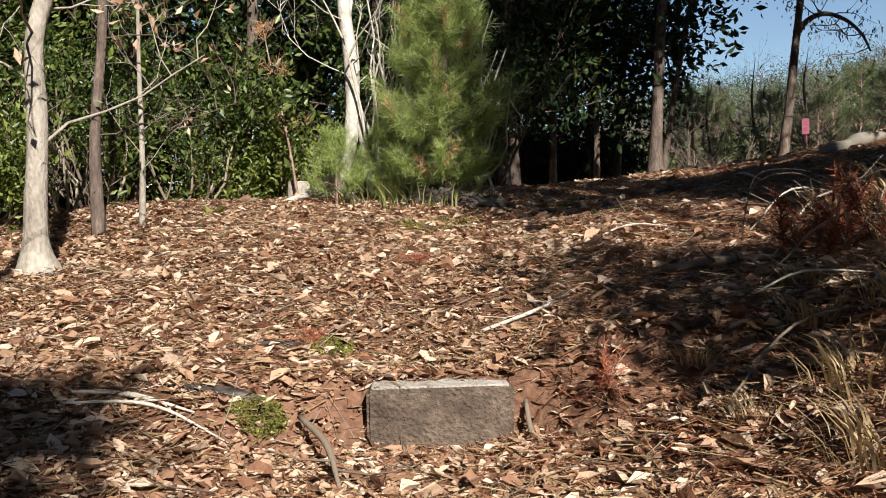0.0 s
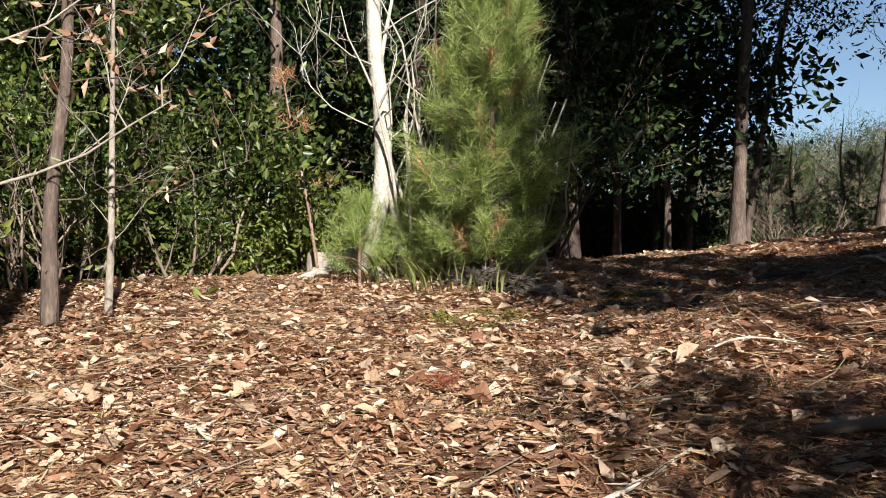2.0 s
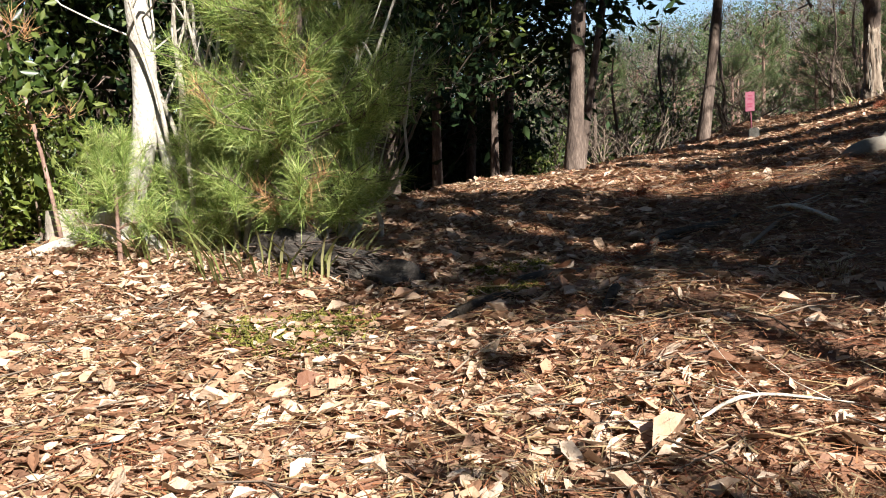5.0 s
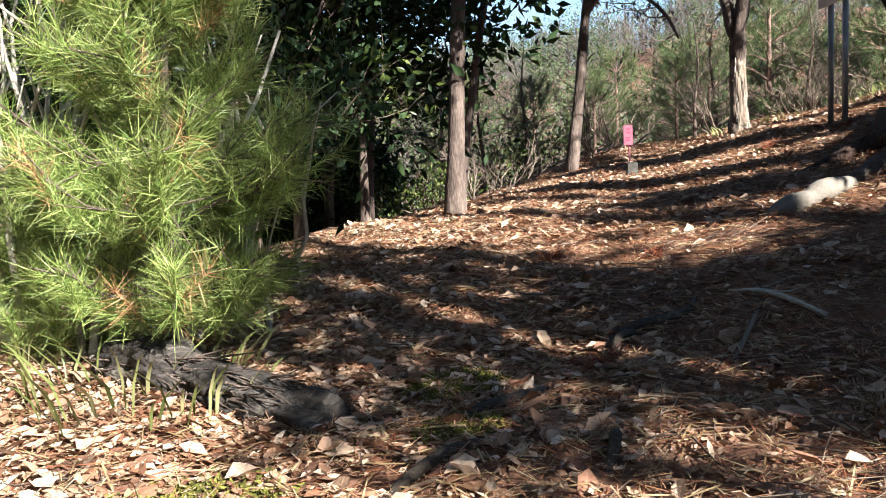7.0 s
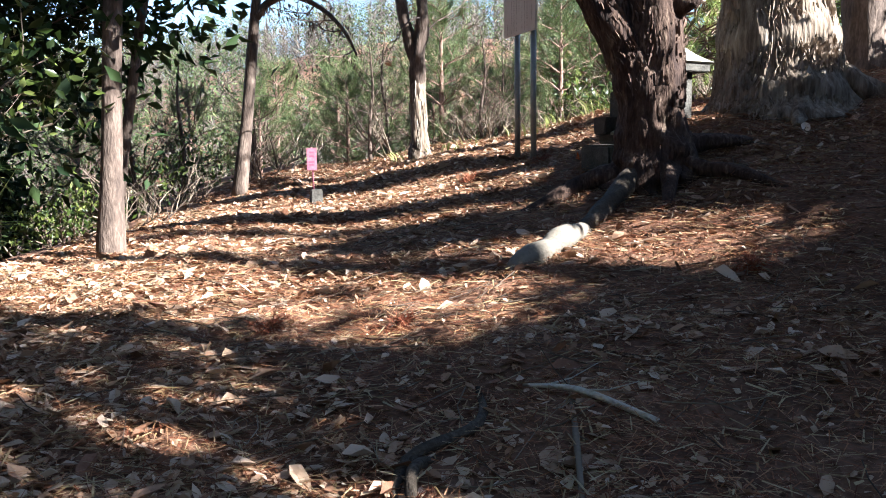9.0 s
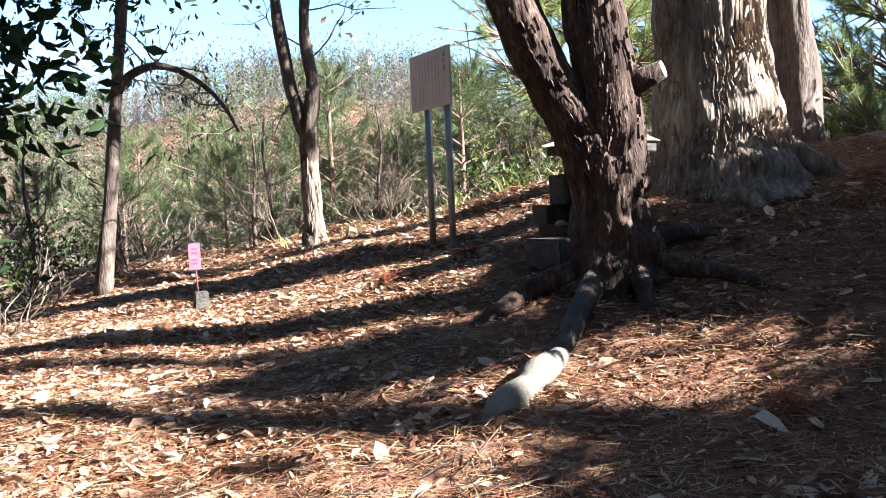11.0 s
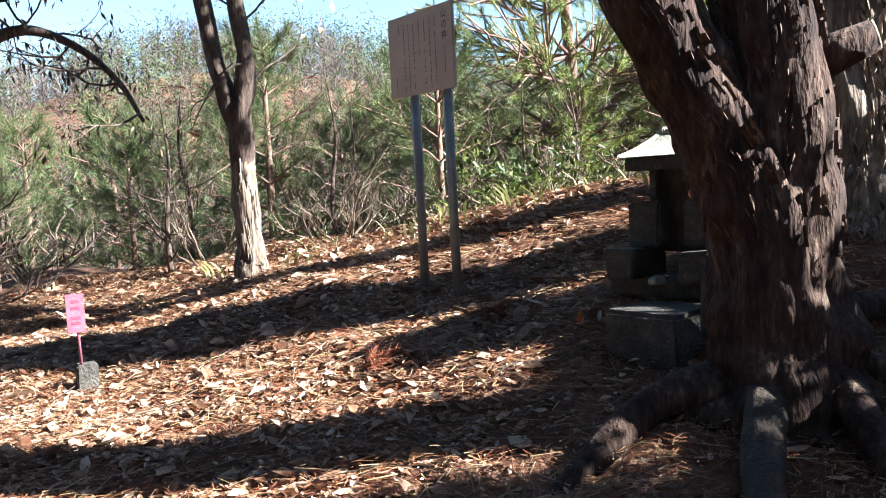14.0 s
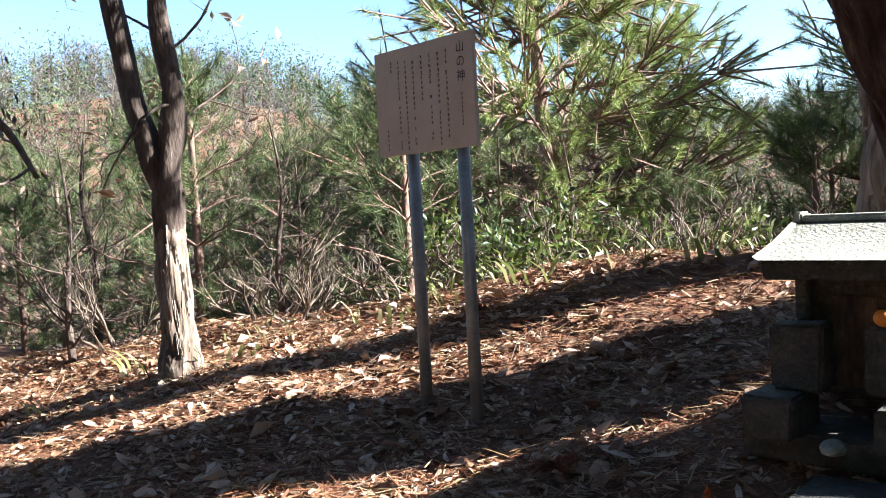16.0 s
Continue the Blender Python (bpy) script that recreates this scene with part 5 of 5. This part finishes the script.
def sprig(x, y, wide, seed):
    """A flattened fallen spray of rust-red needles."""
    rng = np.random.default_rng(seed)
    top = root_empty("fallen_spray", at(x, y))
    g, gn = Geo(), Geo()
    for k in range(12):
        az, r = rng.uniform(0, 6.28), wide * rng.uniform(0.5, 1.0)
        e = np.array((math.cos(az) * r, math.sin(az) * r, 0.0))
        e[2] = hz(x + e[0], y + e[1]) - hz(x, y) + rng.uniform(0.02, 0.07)
        tube(g, [(0, 0, 0.02), e * 0.5 + (0, 0, 0.03), e], [0.003, 0.0015], 4, cap=False)
        for u in (0.4, 0.7, 1.0):
            tuft(gn, e * u + (0, 0, 0.01), e * (1, 1, 0.3), rng, 26, 0.05, 0.003, 0.7, 0.1)
    part("twigwork", g, TWIG, top)
    tagged(part("needle_foliage", gn, RUST, top), kind="stuff")
    tagged(top, "fallen spray of rust-red dead needles on the litter", "branch", "fallen sprays")


for k, (x, y, wide) in enumerate(((-0.60, 3.74, 0.16), (0.67, 3.04, 0.14), (-0.13, 5.00, 0.12), (0.55, 7.12, 0.14), (1.69, 7.05, 0.16), (2.51, 8.93, 0.15), (2.90, 8.39, 0.14), (5.77, 10.71, 0.18), (6.39, 10.33, 0.16), (4.46, 7.34, 0.16))):
    sprig(x, y, wide, 160 + k)
dry = blades("dry_grass", at(1.35, 2.3), 90, 0.26, STRAW, 130, "tuft of dry straw-coloured grass on the bank", radius=0.2, width=0.005, group="dry grass")
for x, y, s in ((1.7, 2.7, 1.0), (1.5, 1.7, 1.1), (0.6, 5.0, 0.35), (2.8, 5.2, 0.8), (1.2, 4.6, 0.4), (1.0, 3.0, 0.5), (0.9, 5.5, 0.35), (2.1, 6.0, 0.4), (2.1, 3.3, 1.1), (2.35, 3.9, 1.0), (1.9, 4.2, 0.7), (2.3, 4.6, 0.9), (1.25, 1.95, 1.0), (1.6, 3.3, 0.6), (1.45, 2.9, 0.7), (2.6, 4.3, 1.2), (1.05, 2.45, 0.5)):
    c = copy_thing(dry, pose(*at(x, y), 0, 0, rng.uniform(0, 360)))
    c.scale = (s, s, s)


def moss_patch(x, y, r, seed):
    rng = np.random.default_rng(seed)
    g = Geo()
    n = 1500
    a, d = rng.uniform(0, 6.283, n), r * np.sqrt(rng.random(n)) * (0.6 + 0.4 * rng.random(n))
    px, py = x + d * np.cos(a) * 1.3, y + d * np.sin(a)
    p = np.stack([px, py, height(px, py) + 0.016], -1)
    needles(g, p, rng.normal(size=(n, 3)) * (1, 1, 0.3) + (0, 0, 0.5), 0.03, 0.02, rng)
    tagged(part("moss", g, MOSS), "patch of yellow-green moss on the ground", "moss", kind="stuff")


for k, (x, y, r) in enumerate(((-0.72, 3.02, 0.09), (0.0, 6.55, 0.3), (0.95, 6.75, 0.15), (-0.55, 3.72, 0.12), (1.1, 7.2, 0.2))):
    moss_patch(x, y, r, 140 + k)


# ---- leaf litter ----
def spread(n, rng):
    """Places over the walked slope, thinning out past its edges."""
    x, y = rng.uniform(-3.6, 9.4, n), rng.uniform(0.3, 16.0, n)
    ok = (y - x < 10.2) & (x + 0.15 * y < 10.6) & (x < 3.2 + 0.55 * y + 1.0)
    return x[ok], y[ok]


def litter():
    rng = np.random.default_rng(150)
    x, y = spread(230000, rng)
    east = smooth(-0.5, 2.8, x - 0.12 * (y - 5)) * (1 - 0.6 * smooth(9.0, 11.0, y))
    patch = np.array([noise.noise((a * 0.9, b * 0.9, 3.1)) for a, b in zip(x, y)])
    keep = rng.random(len(x)) < np.clip(1.02 - 0.88 * east + 0.6 * patch, 0.08, 1)
    x, y = x[keep], y[keep]
    n = len(x)
    size = np.clip(rng.lognormal(-2.98, 0.45, n), 0.02, 0.14)
    az = rng.uniform(0, 6.283, n)
    tilt = rng.normal(size=(n, 2)) * 0.28
    base = np.stack([x, y, height(x, y) + 0.008 + rng.random(n) * 0.022], -1)
    a = np.stack([np.cos(az), np.sin(az), tilt[:, 0]], -1)
    b = np.stack([-np.sin(az), np.cos(az), tilt[:, 1]], -1)
    w = (size * rng.uniform(0.3, 0.58, n))[:, None]
    s = size[:, None]
    curl = (size * rng.normal(0.05, 0.16, n))[:, None] * np.array([0, 0, 1.0])
    v0 = base - a * s * 0.5
    v1 = base - a * s * 0.2 + b * w * 0.44 + curl
    v2 = base - a * s * 0.2 - b * w * 0.44 + curl * rng.uniform(0.2, 1.2, (n, 1))
    v3 = base + a * s * 0.2 + b * w * 0.46 + curl * 0.8
    v4 = base + a * s * 0.2 - b * w * 0.46 + curl * 0.6
    v5 = base + a * s * 0.5 + curl * 0.5
    vm = base + a * s * 0.05
    g = Geo()
    i = np.arange(n)[:, None] * 7
    g.add(np.stack([v0, v1, v2, v3, v4, v5, vm], 1), np.vstack([i + np.array(q) for q in ((0, 2, 6), (0, 6, 1), (1, 6, 3), (2, 4, 6), (3, 6, 5), (6, 4, 5))]))
    tagged(part("leaf_litter", g, LITTER, shade=False), "curled brown and tan fallen leaves over the slope", "leaf litter", kind="stuff")
    x, y = spread(200000, rng)
    keep = rng.random(len(x)) < 1 - 0.8 * smooth(-0.5, 2.8, x - 0.12 * (y - 5))
    x, y = x[keep], y[keep]
    n = len(x)
    p = np.stack([x, y, height(x, y) + 0.006 + rng.random(n) * 0.016], -1)
    g = Geo()
    leaves(g, p, rng.normal(size=(n, 3)) * (1, 1, 0.25), rng.uniform(0.012, 0.042, n), 0.6, rng, 0.15)
    tagged(part("leaf_crumbs", g, LITTER, shade=False), "small broken pieces of dead leaf over the soil", "leaf litter", kind="stuff")
    # needles and broken straws
    x, y = spread(500000, rng)
    east = smooth(-0.8, 2.2, x - 0.12 * (y - 5))
    patch = np.array([noise.noise((a * 1.3, b * 1.3, 8.1)) for a, b in zip(x, y)])
    keep = rng.random(len(x)) < np.clip(0.3 + 0.65 * east + 0.5 * patch, 0.1, 1)
    x, y = x[keep], y[keep]
    n = len(x)
    az = rng.uniform(0, 6.283, n)
    p = np.stack([x, y, height(x, y) + 0.008 + rng.random(n) * 0.03], -1)
    g = Geo()
    d = np.stack([np.cos(az), np.sin(az), rng.normal(size=n) * 0.16], -1)
    side = np.stack([-np.sin(az), np.cos(az), rng.normal(size=n) * 0.3], -1) * 0.0022
    ln = rng.uniform(0.06, 0.15, n)[:, None]
    i = np.arange(n)[:, None] * 3
    g.add(np.stack([p - side, p + side, p + d * ln], 1), i + np.array([0, 1, 2]))
    tagged(part("needle_litter", g, RUSSET, shade=False), "russet fallen pine needles carpeting the slope", "needle litter", kind="stuff")
    x, y = spread(130000, rng)
    keep = rng.random(len(x)) < 1 - 0.35 * smooth(0.0, 3.0, x - 0.12 * (y - 5))
    x, y = x[keep], y[keep]
    n = len(x)
    az = rng.uniform(0, 6.283, n)
    p = np.stack([x, y, height(x, y) + 0.012 + rng.random(n) * 0.025], -1)
    d = np.stack([np.cos(az), np.sin(az), rng.normal(size=n) * 0.1], -1)
    side = np.stack([-np.sin(az), np.cos(az), rng.normal(size=n) * 0.3], -1) * rng.uniform(0.0015, 0.004, (n, 1))
    ln = rng.uniform(0.04, 0.16, n)[:, None]
    g = Geo()
    i = np.arange(n)[:, None] * 4
    g.add(np.stack([p - side, p + side, p + d * ln + side * 0.6, p + d * ln - side * 0.6], 1), i + np.array([0, 1, 2, 3]))
    tagged(part("straw_litter", g, STRAW, shade=False), "pale broken straws and leaf shreds over the slope", "straw", kind="stuff")
    x, y = spread(9000, rng)
    n = len(x)
    g = Geo()
    az = rng.uniform(0, 6.283, n)
    for k in range(0, n, 2):
        L = rng.uniform(0.08, 0.4)
        d = np.array((math.cos(az[k]), math.sin(az[k]), 0))
        q = np.array([(x[k], y[k], 0), (x[k], y[k], 0) + d * L * 0.5 + rng.normal(size=3) * 0.02 * (1, 1, 0), (x[k], y[k], 0) + d * L])
        q[:, 2] = height(q[:, 0], q[:, 1]) + 0.02 + rng.random(3) * 0.03
        r = rng.uniform(0.0015, 0.0045)
        tube(g, q, [r, r * 0.6], 3, cap=False)
    tagged(part("twig_litter", g, TWIG), "scattered broken twigs on the leaf litter", "twigs", kind="stuff")


litter()
